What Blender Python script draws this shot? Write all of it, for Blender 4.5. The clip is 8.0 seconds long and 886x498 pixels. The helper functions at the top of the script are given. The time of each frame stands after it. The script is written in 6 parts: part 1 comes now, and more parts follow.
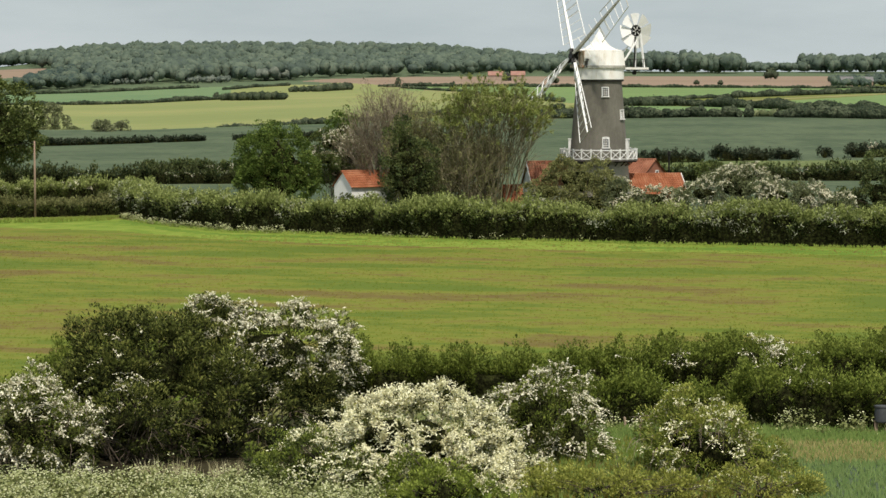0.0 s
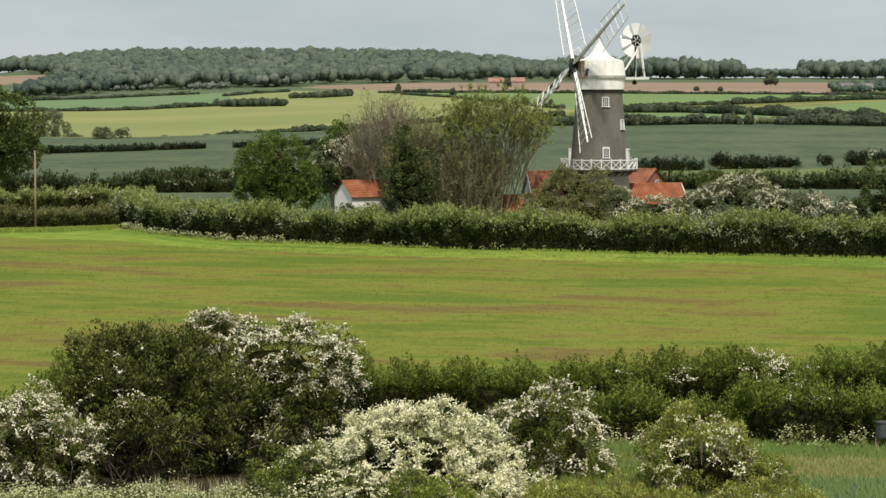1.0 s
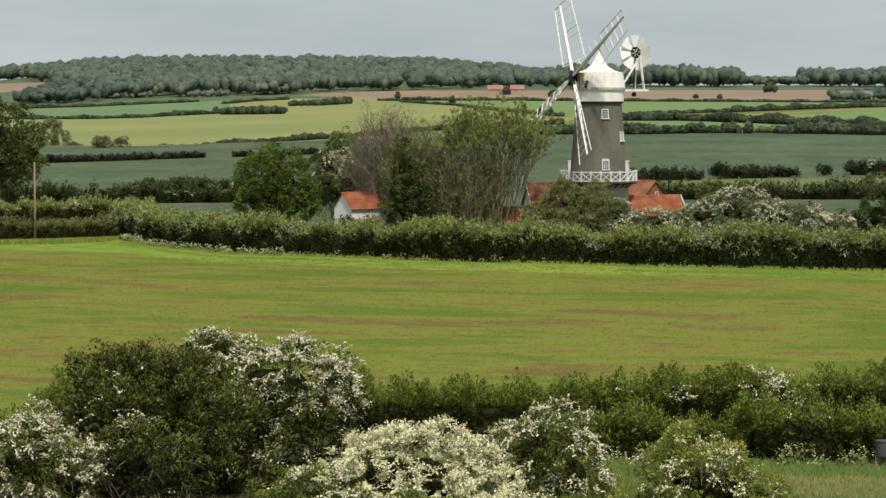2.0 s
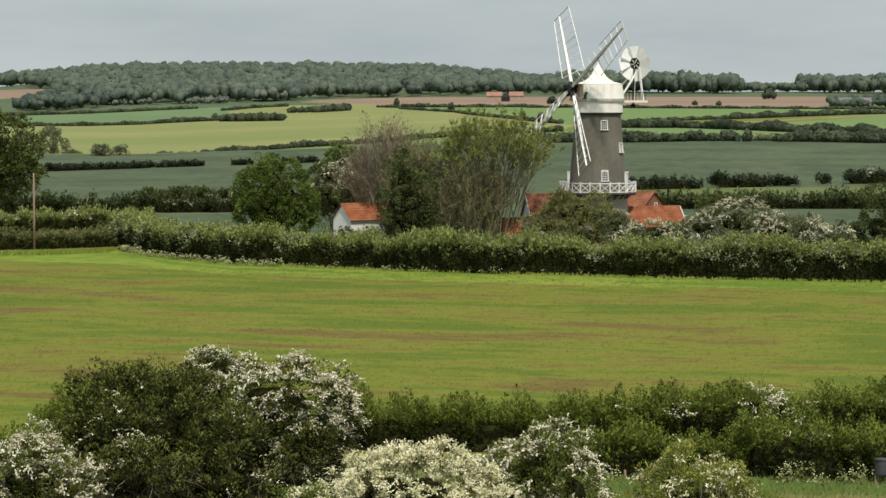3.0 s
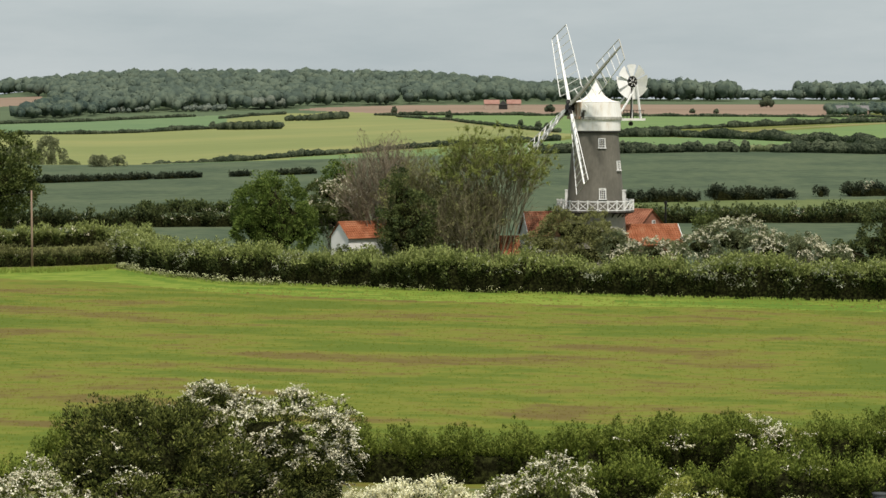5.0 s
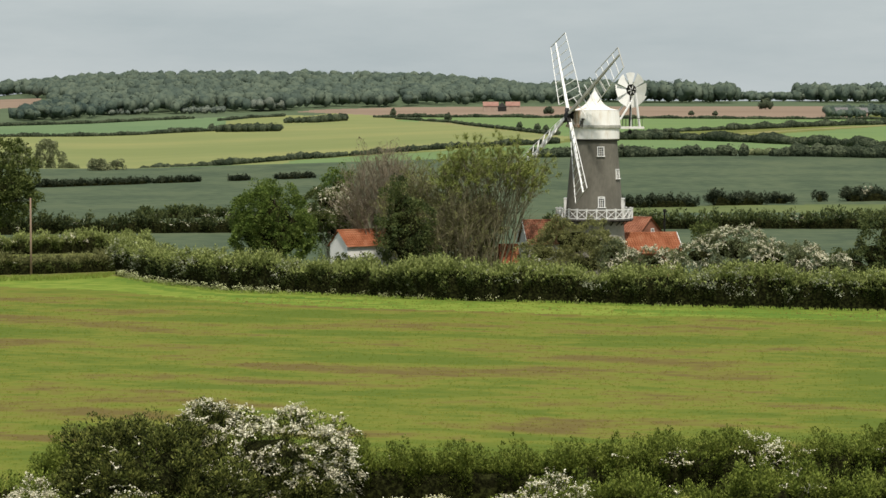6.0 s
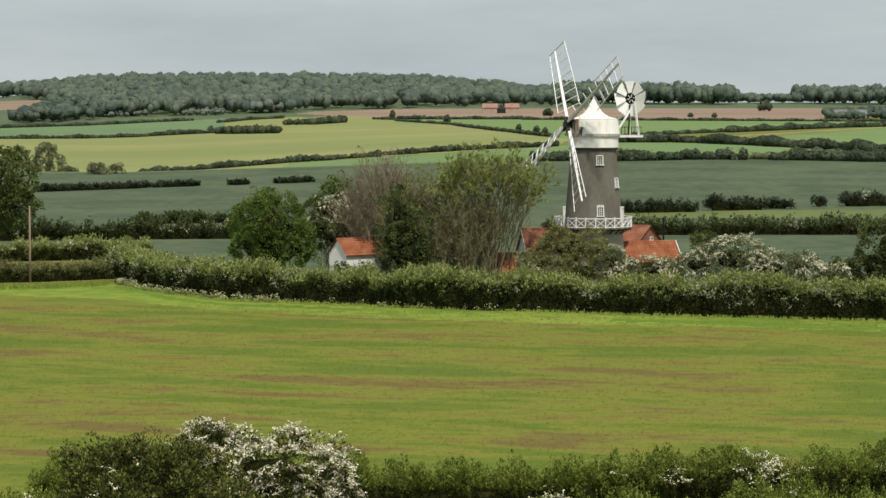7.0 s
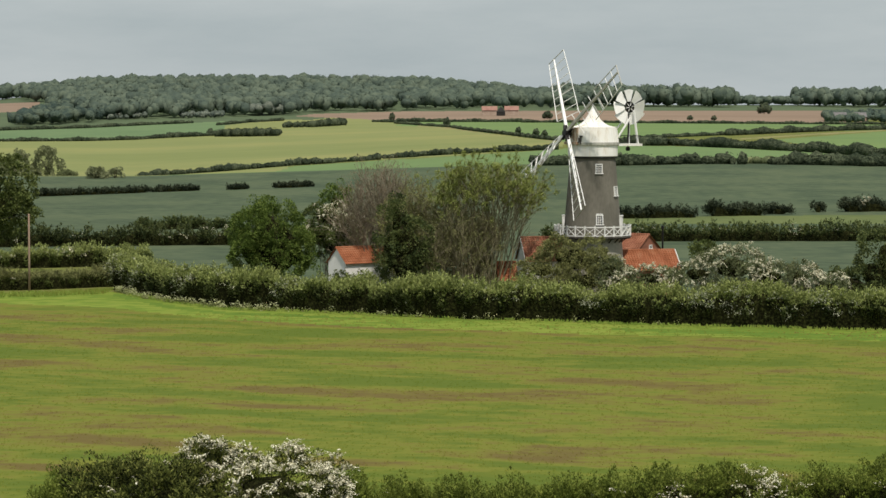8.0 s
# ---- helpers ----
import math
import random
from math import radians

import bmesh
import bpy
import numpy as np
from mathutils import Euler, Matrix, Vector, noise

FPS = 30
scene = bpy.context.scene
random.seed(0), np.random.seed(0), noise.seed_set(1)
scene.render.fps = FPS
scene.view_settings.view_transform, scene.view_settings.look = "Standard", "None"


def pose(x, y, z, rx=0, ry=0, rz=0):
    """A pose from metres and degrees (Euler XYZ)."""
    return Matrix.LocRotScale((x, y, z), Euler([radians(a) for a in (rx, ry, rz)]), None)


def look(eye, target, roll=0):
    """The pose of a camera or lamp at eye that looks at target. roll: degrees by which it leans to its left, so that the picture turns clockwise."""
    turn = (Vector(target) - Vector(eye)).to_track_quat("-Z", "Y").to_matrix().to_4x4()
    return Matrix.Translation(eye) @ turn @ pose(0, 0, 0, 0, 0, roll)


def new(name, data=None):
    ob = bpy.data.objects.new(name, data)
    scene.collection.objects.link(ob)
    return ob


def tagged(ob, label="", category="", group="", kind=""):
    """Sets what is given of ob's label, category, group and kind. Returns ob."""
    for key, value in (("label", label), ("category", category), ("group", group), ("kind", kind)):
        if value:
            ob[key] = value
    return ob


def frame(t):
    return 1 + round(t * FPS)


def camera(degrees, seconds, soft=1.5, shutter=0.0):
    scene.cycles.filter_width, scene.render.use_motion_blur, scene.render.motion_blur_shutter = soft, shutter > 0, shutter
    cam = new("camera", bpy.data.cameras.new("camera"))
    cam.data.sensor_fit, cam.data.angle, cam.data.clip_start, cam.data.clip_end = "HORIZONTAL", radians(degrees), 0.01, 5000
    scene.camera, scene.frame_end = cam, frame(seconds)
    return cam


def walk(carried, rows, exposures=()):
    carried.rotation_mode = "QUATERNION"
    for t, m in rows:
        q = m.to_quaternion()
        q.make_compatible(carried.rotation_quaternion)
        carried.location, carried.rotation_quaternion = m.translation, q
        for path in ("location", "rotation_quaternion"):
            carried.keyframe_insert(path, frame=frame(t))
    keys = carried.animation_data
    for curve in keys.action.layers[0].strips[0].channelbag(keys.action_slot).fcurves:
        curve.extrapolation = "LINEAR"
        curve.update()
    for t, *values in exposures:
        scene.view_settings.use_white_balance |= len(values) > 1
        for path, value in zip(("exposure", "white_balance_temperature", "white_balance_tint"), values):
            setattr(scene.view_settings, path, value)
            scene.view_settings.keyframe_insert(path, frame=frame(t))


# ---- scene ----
# Camera: a long lens on a drone that climbs slowly in front of a windmill
cam = camera(20.0, 8.0, 1.5)
ROWS = [
    (0.0, 0.037, 14.708, 0.001, -3.754, -0.003),
    (0.5, 0.018, 14.924, 0.003, -3.697, -0.004),
    (1.0, 0.000, 15.179, 0.001, -3.624, -0.003),
    (1.5, -0.016, 15.454, -0.006, -3.545, -0.001),
    (2.0, -0.031, 15.737, -0.015, -3.466, 0.002),
    (3.5, -0.064, 16.617, -0.052, -3.277, 0.011),
    (4.0, -0.070, 16.932, -0.066, -3.236, 0.013),
    (4.5, -0.073, 17.268, -0.080, -3.206, 0.015),
    (6.0, -0.064, 18.434, -0.116, -3.162, 0.013),
    (6.5, -0.054, 18.867, -0.125, -3.154, 0.009),
    (7.0, -0.040, 19.301, -0.133, -3.144, 0.003),
    (7.5, -0.022, 19.713, -0.138, -3.129, -0.005),
    (8.0, 0.001, 20.067, -0.142, -3.107, -0.017),
]
walk(cam, [(t, pose(x, 0, z, 90 + pitch, roll, yaw)) for t, x, z, yaw, pitch, roll in ROWS], [(0.0, 0.14), (1.0, 0.15), (2.0, 0.04), (3.5, 0.01), (4.0, 0.06), (7.0, 0.04), (8.0, -0.08)])

# ---- sky and sun ----
SUN_AZ, SUN_EL = 163.0, 58.0      # degrees clockwise from +y; high over the camera's right shoulder
world = bpy.data.worlds.new("world")
scene.world = world
world.use_nodes = True
wn, wl = world.node_tree.nodes, world.node_tree.links
sky = wn.new("ShaderNodeTexSky")
sky.sky_type, sky.sun_disc = "NISHITA", False
sky.sun_elevation, sky.sun_rotation = radians(SUN_EL), radians(SUN_AZ)
sky.air_density, sky.dust_density = 1.0, 2.5
cl = wn.new("ShaderNodeTexNoise")
cl.inputs["Scale"].default_value, cl.inputs["Detail"].default_value, cl.inputs["Roughness"].default_value = 3.6, 8, 0.6
tc, mp = wn.new("ShaderNodeTexCoord"), wn.new("ShaderNodeMapping")
mp.inputs["Scale"].default_value = (1, 1, 5)
wl.new(tc.outputs["Generated"], mp.inputs["Vector"])
wl.new(mp.outputs["Vector"], cl.inputs["Vector"])
cr = wn.new("ShaderNodeValToRGB")
cr.color_ramp.elements[0].position, cr.color_ramp.elements[1].position = 0.3, 0.72
cr.color_ramp.elements[0].color, cr.color_ramp.elements[1].color = (4.4, 5.15, 5.4, 1), (6.6, 7.1, 7.15, 1)
wl.new(cl.outputs["Fac"], cr.inputs["Fac"])
mx = wn.new("ShaderNodeMix")
mx.data_type = "RGBA"
mx.inputs["Factor"].default_value = 0.88
wl.new(sky.outputs["Color"], mx.inputs["A"])
wl.new(cr.outputs["Color"], mx.inputs["B"])
bg = wn["Background"]
bg.inputs["Strength"].default_value = 0.093
wl.new(mx.outputs["Result"], bg.inputs["Color"])
sun = new("sun", bpy.data.lights.new("sun", "SUN"))
sun.data.energy, sun.data.angle, sun.data.color = 3.55, radians(3), (1.0, 0.93, 0.82)
sun.matrix_world = look((60 * math.sin(radians(SUN_AZ)), 60 * math.cos(radians(SUN_AZ)), 60 * math.tan(radians(SUN_EL))), (0, 0, 0))


# ---- materials ----
def material(name, colours, scale=1.0, rough=0.8, bump=0.0, stretch=(1, 1, 1), fine=0.0, island=0.0, metal=0.0, through_light=0.0, spec=0.3, each=0.0, span=(0.34, 0.66), rows=0.0):
    """Colours run along a noise of that scale; fine adds a second noise ten times finer; island and each vary leaves and pieces."""
    m = bpy.data.materials.new(name)
    m.use_nodes = True
    n, l = m.node_tree.nodes, m.node_tree.links
    b = n["Principled BSDF"]
    b.inputs["Roughness"].default_value, b.inputs["Metallic"].default_value = rough, metal
    b.inputs["Specular IOR Level"].default_value = spec
    geo, mapping = n.new("ShaderNodeNewGeometry"), n.new("ShaderNodeMapping")
    mapping.inputs["Scale"].default_value = stretch
    l.new(geo.outputs["Position"], mapping.inputs["Vector"])
    tex = n.new("ShaderNodeTexNoise")
    tex.inputs["Scale"].default_value, tex.inputs["Detail"].default_value, tex.inputs["Roughness"].default_value = scale, 6, 0.62
    l.new(mapping.outputs["Vector"], tex.inputs["Vector"])
    fac = tex.outputs["Fac"]

    def add(extra, amount):
        node = n.new("ShaderNodeMath")
        node.operation = "MULTIPLY_ADD"
        shift = n.new("ShaderNodeMath")
        shift.operation = "SUBTRACT"
        shift.inputs[1].default_value = 0.5
        l.new(extra, shift.inputs[0])
        l.new(shift.outputs[0], node.inputs[0])
        node.inputs[1].default_value = amount
        l.new(fac, node.inputs[2])
        return node.outputs[0]

    if fine:
        tex2 = n.new("ShaderNodeTexNoise")
        tex2.inputs["Scale"].default_value, tex2.inputs["Detail"].default_value = scale * 11, 4
        l.new(mapping.outputs["Vector"], tex2.inputs["Vector"])
        fac = add(tex2.outputs["Fac"], fine)
    if rows:
        turned, drawn, tex3 = n.new("ShaderNodeMapping"), n.new("ShaderNodeMapping"), n.new("ShaderNodeTexNoise")
        turned.inputs["Rotation"].default_value = (0, 0, radians(24))
        drawn.inputs["Scale"].default_value = (0.22, 1, 1)
        tex3.inputs["Scale"].default_value, tex3.inputs["Detail"].default_value, tex3.inputs["Roughness"].default_value = 0.2, 3, 0.45
        l.new(geo.outputs["Position"], turned.inputs["Vector"])
        l.new(turned.outputs["Vector"], drawn.inputs["Vector"])
        l.new(drawn.outputs["Vector"], tex3.inputs["Vector"])
        fac = add(tex3.outputs["Fac"], rows)
    if island:
        fac = add(geo.outputs["Random Per Island"], island)
    if each:
        fac = add(n.new("ShaderNodeObjectInfo").outputs["Random"], each)
    ramp = n.new("ShaderNodeValToRGB")
    e = ramp.color_ramp.elements
    while len(e) < len(colours):
        e.new(0.5)
    for i, c in enumerate(colours):
        e[i].position = span[0] + (span[1] - span[0]) * i / max(1, len(colours) - 1)
        e[i].color = (*c, 1)
    l.new(fac, ramp.inputs["Fac"])
    l.new(ramp.outputs["Color"], b.inputs["Base Color"])
    if bump:
        bp = n.new("ShaderNodeBump")
        bp.inputs["Strength"].default_value, bp.inputs["Distance"].default_value = 1.0, bump
        l.new(fac, bp.inputs["Height"])
        l.new(bp.outputs["Normal"], b.inputs["Normal"])
    if through_light:
        tr, mix = n.new("ShaderNodeBsdfTranslucent"), n.new("ShaderNodeMixShader")
        l.new(ramp.outputs["Color"], tr.inputs["Color"])
        mix.inputs[0].default_value = through_light
        l.new(b.outputs[0], mix.inputs[1])
        l.new(tr.outputs[0], mix.inputs[2])
        l.new(mix.outputs[0], n["Material Output"].inputs["Surface"])
    return m


def leaves_of(name, colours, scale=0.5, island=0.4):
    return material(name, colours, scale, 0.6, island=island, through_light=0.18, spec=0.06)


CROP = material("young_crop", [(0.1064, 0.1444, 0.02565), (0.133, 0.1615, 0.0285), (0.1691, 0.1843, 0.03515), (0.1634, 0.1501, 0.038), (0.1425, 0.1121, 0.0399)], 0.09, 0.95, 0.03, stretch=(0.5, 0.9, 1), fine=0.5, span=(0.34, 0.7), spec=0.03, rows=0.85)
VERGE = material("verge_grass", [(0.13, 0.195, 0.032), (0.17, 0.235, 0.038), (0.215, 0.26, 0.05)], 0.08, 0.95, 0.08, stretch=(0.5, 0.7, 1), fine=1.3, spec=0.03)
MEADOW = material("meadow", [(0.09, 0.13, 0.05), (0.16, 0.17, 0.06), (0.2, 0.17, 0.08)], 0.12, 0.95, 0.1, fine=0.5, spec=0.03)
BLUE_CROP = material("blue_green_wheat", [(0.064, 0.088, 0.055), (0.083, 0.11, 0.066), (0.106, 0.131, 0.076)], 0.03, 0.95, 0.2, fine=0.7, spec=0.03)
PALE_CROP = material("pale_green_crop", [(0.138, 0.21, 0.0874), (0.162, 0.233, 0.0966)], 0.012, 0.95, fine=0.4, spec=0.03)
BRIGHT_CROP = material("bright_green_crop", [(0.14, 0.212, 0.085), (0.169, 0.238, 0.09)], 0.012, 0.95, fine=0.4, spec=0.03)
YELLOW_CROP = material("yellow_green_barley", [(0.195, 0.223, 0.0867), (0.223, 0.243, 0.0969), (0.266, 0.267, 0.107)], 0.006, 0.95, stretch=(0.35, 1, 1), fine=0.4, spec=0.03)
TURQUOISE_CROP = material("cool_green_crop", [(0.125, 0.19, 0.095), (0.15, 0.215, 0.105)], 0.012, 0.95, fine=0.4, spec=0.03)
PLOUGH = material("ploughed_soil", [(0.235, 0.173, 0.127), (0.282, 0.208, 0.154)], 0.012, 0.95, stretch=(0.4, 1, 1), fine=0.4, spec=0.03)
DARK_CROP = material("dark_green_crop", [(0.09, 0.12, 0.07), (0.11, 0.145, 0.08)], 0.02, 0.95, fine=0.3, spec=0.03)
ROUGH_GRASS = material("rough_grass", [(0.12, 0.15, 0.04), (0.19, 0.185, 0.06)], 0.05, 0.95, fine=0.5, spec=0.03)
MARGIN = material("grass_margin", [(0.11, 0.14, 0.055), (0.145, 0.172, 0.068)], 0.05, 0.95, fine=0.5, spec=0.03)
# ground colour darkened to paint the shade under the thorn bushes
LITTER_SHADE = material("shaded_leaf_litter", [(0.02, 0.017, 0.011), (0.04, 0.034, 0.02), (0.06, 0.055, 0.03)], 0.5, 0.95, 0.05, fine=0.5, spec=0.02)
LUSH = material("lush_verge", [(0.1, 0.17, 0.028), (0.14, 0.205, 0.034)], 0.15, 0.95, 0.1, stretch=(0.5, 0.7, 1), fine=1.0, spec=0.03)
STRAW = material("straw_track", [(0.23, 0.215, 0.1), (0.28, 0.25, 0.12)], 0.05, 0.95, fine=0.4, spec=0.03)

# one thorn leaf in a shaded and a lit copy, light painted by facing
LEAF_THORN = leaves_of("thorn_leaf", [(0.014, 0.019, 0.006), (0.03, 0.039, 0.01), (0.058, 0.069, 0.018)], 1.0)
LEAF_THORN_LIT = leaves_of("lit_thorn_leaf", [(0.07, 0.088, 0.022), (0.14, 0.16, 0.04), (0.23, 0.243, 0.066)], 1.0)
LEAF_HAWTHORN = leaves_of("hawthorn_leaf", [(0.045, 0.055, 0.016), (0.085, 0.098, 0.026), (0.14, 0.15, 0.042)], 1.0)
BLADE_STRAW = material("bleached_grass_blade", [(0.22, 0.2, 0.11), (0.34, 0.31, 0.19)], 0.5, 0.8, island=0.4, spec=0.03)
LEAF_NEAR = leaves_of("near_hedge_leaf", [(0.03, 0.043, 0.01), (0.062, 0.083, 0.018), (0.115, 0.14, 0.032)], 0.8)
LEAF_DARK = leaves_of("dark_leaf", [(0.047, 0.068, 0.028), (0.09, 0.115, 0.04), (0.15, 0.175, 0.062)])
# darkened leaf that paints the shaded sides of hedges
LEAF_SHADE = leaves_of("shaded_hedge_leaf", [(0.033, 0.046, 0.019), (0.066, 0.084, 0.031), (0.115, 0.134, 0.05)])
LEAF_HEDGE = leaves_of("hedge_leaf", [(0.0562, 0.0778, 0.0246), (0.0988, 0.127, 0.037), (0.163, 0.192, 0.0616)], 0.8)
LEAF_OAK = leaves_of("oak_leaf", [(0.066, 0.105, 0.024), (0.12, 0.178, 0.038), (0.185, 0.24, 0.06)])
LEAF_OLIVE = leaves_of("olive_leaf", [(0.151, 0.164, 0.0655), (0.234, 0.245, 0.0918), (0.331, 0.33, 0.13)], 0.7)
LEAF_WILLOW = leaves_of("willow_leaf", [(0.17, 0.2, 0.055), (0.24, 0.275, 0.075), (0.315, 0.35, 0.105)])
LEAF_BUD = leaves_of("brown_bud", [(0.17, 0.145, 0.088), (0.22, 0.187, 0.117), (0.26, 0.225, 0.142)])
LEAF_THICKET = leaves_of("thicket_leaf", [(0.125, 0.135, 0.055), (0.205, 0.213, 0.086), (0.3, 0.302, 0.125)], 0.7)
LEAF_GREY = leaves_of("grey_willow_leaf", [(0.115, 0.14, 0.07), (0.165, 0.19, 0.092), (0.215, 0.235, 0.12)])
LEAF_SALLOW = leaves_of("sallow_leaf", [(0.18, 0.205, 0.11), (0.25, 0.272, 0.145), (0.31, 0.33, 0.185)])
LEAF_FAR = material("far_hedge_leaf", [(0.034, 0.046, 0.03), (0.064, 0.08, 0.05), (0.11, 0.13, 0.08)], 0.12, 0.8, 2.0, fine=0.7, island=0.2, spec=0.0)
# blue-grey, low-contrast leaf colours with the distance haze painted in
LEAF_WOOD = material("hazed_wood_leaf", [(0.073, 0.097, 0.08), (0.097, 0.125, 0.096), (0.124, 0.152, 0.112)], 0.02, 0.8, 1.4, fine=0.8, island=0.25, spec=0.0)
# near-black bodies inside foliage: the shade among the leaves, painted as colour
CORE = material("inner_shade", [(0.006, 0.006, 0.003), (0.016, 0.017, 0.007), (0.045, 0.05, 0.016)], 4.0, 0.95, 0.15, spec=0.0)
BLOSSOM = material("may_blossom", [(0.5, 0.465, 0.33), (0.72, 0.685, 0.51), (0.86, 0.83, 0.66)], 1.0, 0.75, island=0.6, through_light=0.1, spec=0.05)
BLOSSOM_CREAM = material("creamy_blossom", [(0.64, 0.61, 0.38), (0.82, 0.79, 0.53), (0.88, 0.86, 0.63)], 1.0, 0.75, island=0.6, through_light=0.1, spec=0.05)
PARSLEY = material("cow_parsley", [(0.26, 0.29, 0.12), (0.36, 0.38, 0.19), (0.48, 0.49, 0.29)], 1.0, 0.75, island=0.6, through_light=0.1, spec=0.05)
BLOSSOM_GREY = material("grey_green_blossom", [(0.27, 0.29, 0.2), (0.4, 0.42, 0.3), (0.54, 0.55, 0.42)], 1.0, 0.75, island=0.6, through_light=0.1, spec=0.05)
BARK = material("bark", [(0.05, 0.04, 0.028), (0.11, 0.09, 0.065)], 3.0, 0.95, 0.02, stretch=(1, 1, 0.3), fine=0.4)
TWIG_BROWN = material("brown_twig", [(0.19, 0.156, 0.117), (0.29, 0.24, 0.182)], 2.0, 0.9, fine=0.3, spec=0.05)
TWIG = material("twig", [(0.18, 0.14, 0.11), (0.26, 0.21, 0.17)], 2.0, 0.9, fine=0.3, spec=0.05)
BLADE = material("grass_blade", [(0.1425, 0.19, 0.0342), (0.171, 0.209, 0.038), (0.209, 0.228, 0.0437), (0.2042, 0.19, 0.0475), (0.1805, 0.1425, 0.0494)], 0.09, 0.85, stretch=(0.5, 0.9, 1), fine=0.5, island=0.15, span=(0.34, 0.72), spec=0.02, rows=0.85, through_light=0.4)
BLADE_BRIGHT = material("lush_grass_blade", [(0.15, 0.225, 0.04), (0.19, 0.26, 0.05), (0.225, 0.27, 0.06)], 0.3, 0.8, island=0.3, spec=0.03)
WILLOW_BARK = material("willow_bark", [(0.15, 0.133, 0.08), (0.242, 0.217, 0.136)], 2.0, 0.9, fine=0.3, spec=0.05)
BLADE_DRY = material("dry_grass_blade", [(0.2, 0.19, 0.07), (0.29, 0.26, 0.11)], 0.5, 0.8, island=0.4, spec=0.03)
BLADE_COOL = material("cool_grass_blade", [(0.12, 0.185, 0.062), (0.165, 0.225, 0.08)], 0.5, 0.8, island=0.4, spec=0.03)
BLADE_LUSH = material("deep_grass_blade", [(0.11, 0.17, 0.045), (0.16, 0.22, 0.06)], 0.5, 0.8, island=0.4, spec=0.03)
# LEAF_TOP and LEAF_SHOOT: fresh shoots, and painted sunlight on upward-facing leaves
LEAF_TOP = leaves_of("lit_shoot_leaf", [(0.18, 0.215, 0.07), (0.265, 0.305, 0.098), (0.36, 0.4, 0.145)], 0.8)
LEAF_SHOOT = leaves_of("yellow_green_leaf", [(0.1, 0.135, 0.025), (0.165, 0.208, 0.037), (0.24, 0.28, 0.06)], 0.8)
LEAF_PALE = leaves_of("pale_herb_leaf", [(0.13, 0.15, 0.05), (0.22, 0.24, 0.09), (0.34, 0.36, 0.16)], 0.9)
LEAF_LIME = leaves_of("lime_leaf", [(0.2, 0.22, 0.045), (0.3, 0.318, 0.065), (0.39, 0.4, 0.11)], 0.9)
LEAF_BRIGHT = leaves_of("bright_leaf", [(0.122, 0.164, 0.0302), (0.208, 0.265, 0.0479), (0.304, 0.354, 0.0781)], 0.9)

RENDER_GREY = material("grey_cement_render", [(0.12, 0.112, 0.092), (0.155, 0.145, 0.12), (0.19, 0.178, 0.148)], 0.35, 0.9, 0.02, stretch=(1, 1, 0.45), fine=0.35)
RENDER_PALE = material("pale_worn_render", [(0.26, 0.25, 0.21), (0.36, 0.34, 0.29)], 0.6, 0.9, 0.02, fine=0.4)
WHITE_BOARD = material("weathered_white_boards", [(0.48, 0.38, 0.29), (0.78, 0.74, 0.67), (0.85, 0.83, 0.79), (0.87, 0.86, 0.83)], 0.6, 0.85, 0.01, stretch=(1.8, 1.8, 0.25), fine=0.35, spec=0.05, span=(0.28, 0.6))
RUST_BOARD = material("rust_streaked_boards", [(0.2, 0.12, 0.075), (0.45, 0.34, 0.25), (0.7, 0.64, 0.55)], 1.1, 0.85, 0.01, stretch=(1.8, 1.8, 0.3), fine=0.5, spec=0.05)
DECK = material("dark_timber", [(0.06, 0.055, 0.05), (0.12, 0.11, 0.095)], 1.5, 0.85, fine=0.4, spec=0.1)
WHITE_PAINT = material("white_gloss_paint", [(0.74, 0.735, 0.71), (0.86, 0.855, 0.84)], 1.2, 0.45, fine=0.3, each=0.15)
GREY_PAINT = material("weathered_shaded_wood", [(0.34, 0.33, 0.29), (0.52, 0.51, 0.46)], 1.2, 0.6, fine=0.4, each=0.3)
IRON = material("black_iron", [(0.012, 0.012, 0.012), (0.03, 0.028, 0.026)], 4.0, 0.5, metal=0.6)
TAR = material("tarred_wood", [(0.014, 0.013, 0.012), (0.03, 0.028, 0.025)], 2.0, 0.8)
GLASS_DARK = material("window_glass", [(0.012, 0.014, 0.016), (0.02, 0.022, 0.024)], 1.0, 0.06, spec=0.6)
PANTILE = material("red_clay_pantile", [(0.23, 0.0825, 0.0403), (0.317, 0.116, 0.0582), (0.355, 0.16, 0.0896)], 0.9, 0.85, 0.01, fine=0.6, spec=0.1)
PANTILE_OLD = material("weathered_clay_pantile", [(0.2, 0.085, 0.05), (0.28, 0.115, 0.07), (0.33, 0.16, 0.1)], 0.8, 0.85, 0.01, fine=0.6, spec=0.1)
BRICK_RED = material("red_brick", [(0.2, 0.08, 0.05), (0.29, 0.12, 0.075)], 2.0, 0.9, 0.01, fine=0.5)
LIMEWASH = material("white_limewash", [(0.78, 0.77, 0.74), (0.87, 0.86, 0.84)], 0.8, 0.85, 0.01, fine=0.4, spec=0.05)
POLE_WOOD = material("creosoted_pole", [(0.24, 0.17, 0.125), (0.36, 0.27, 0.2)], 2.0, 0.9, stretch=(1, 1, 0.15), fine=0.3, spec=0.05)
PLASTIC_GREY = material("grey_plastic", [(0.05, 0.055, 0.06), (0.08, 0.085, 0.09)], 3.0, 0.5)


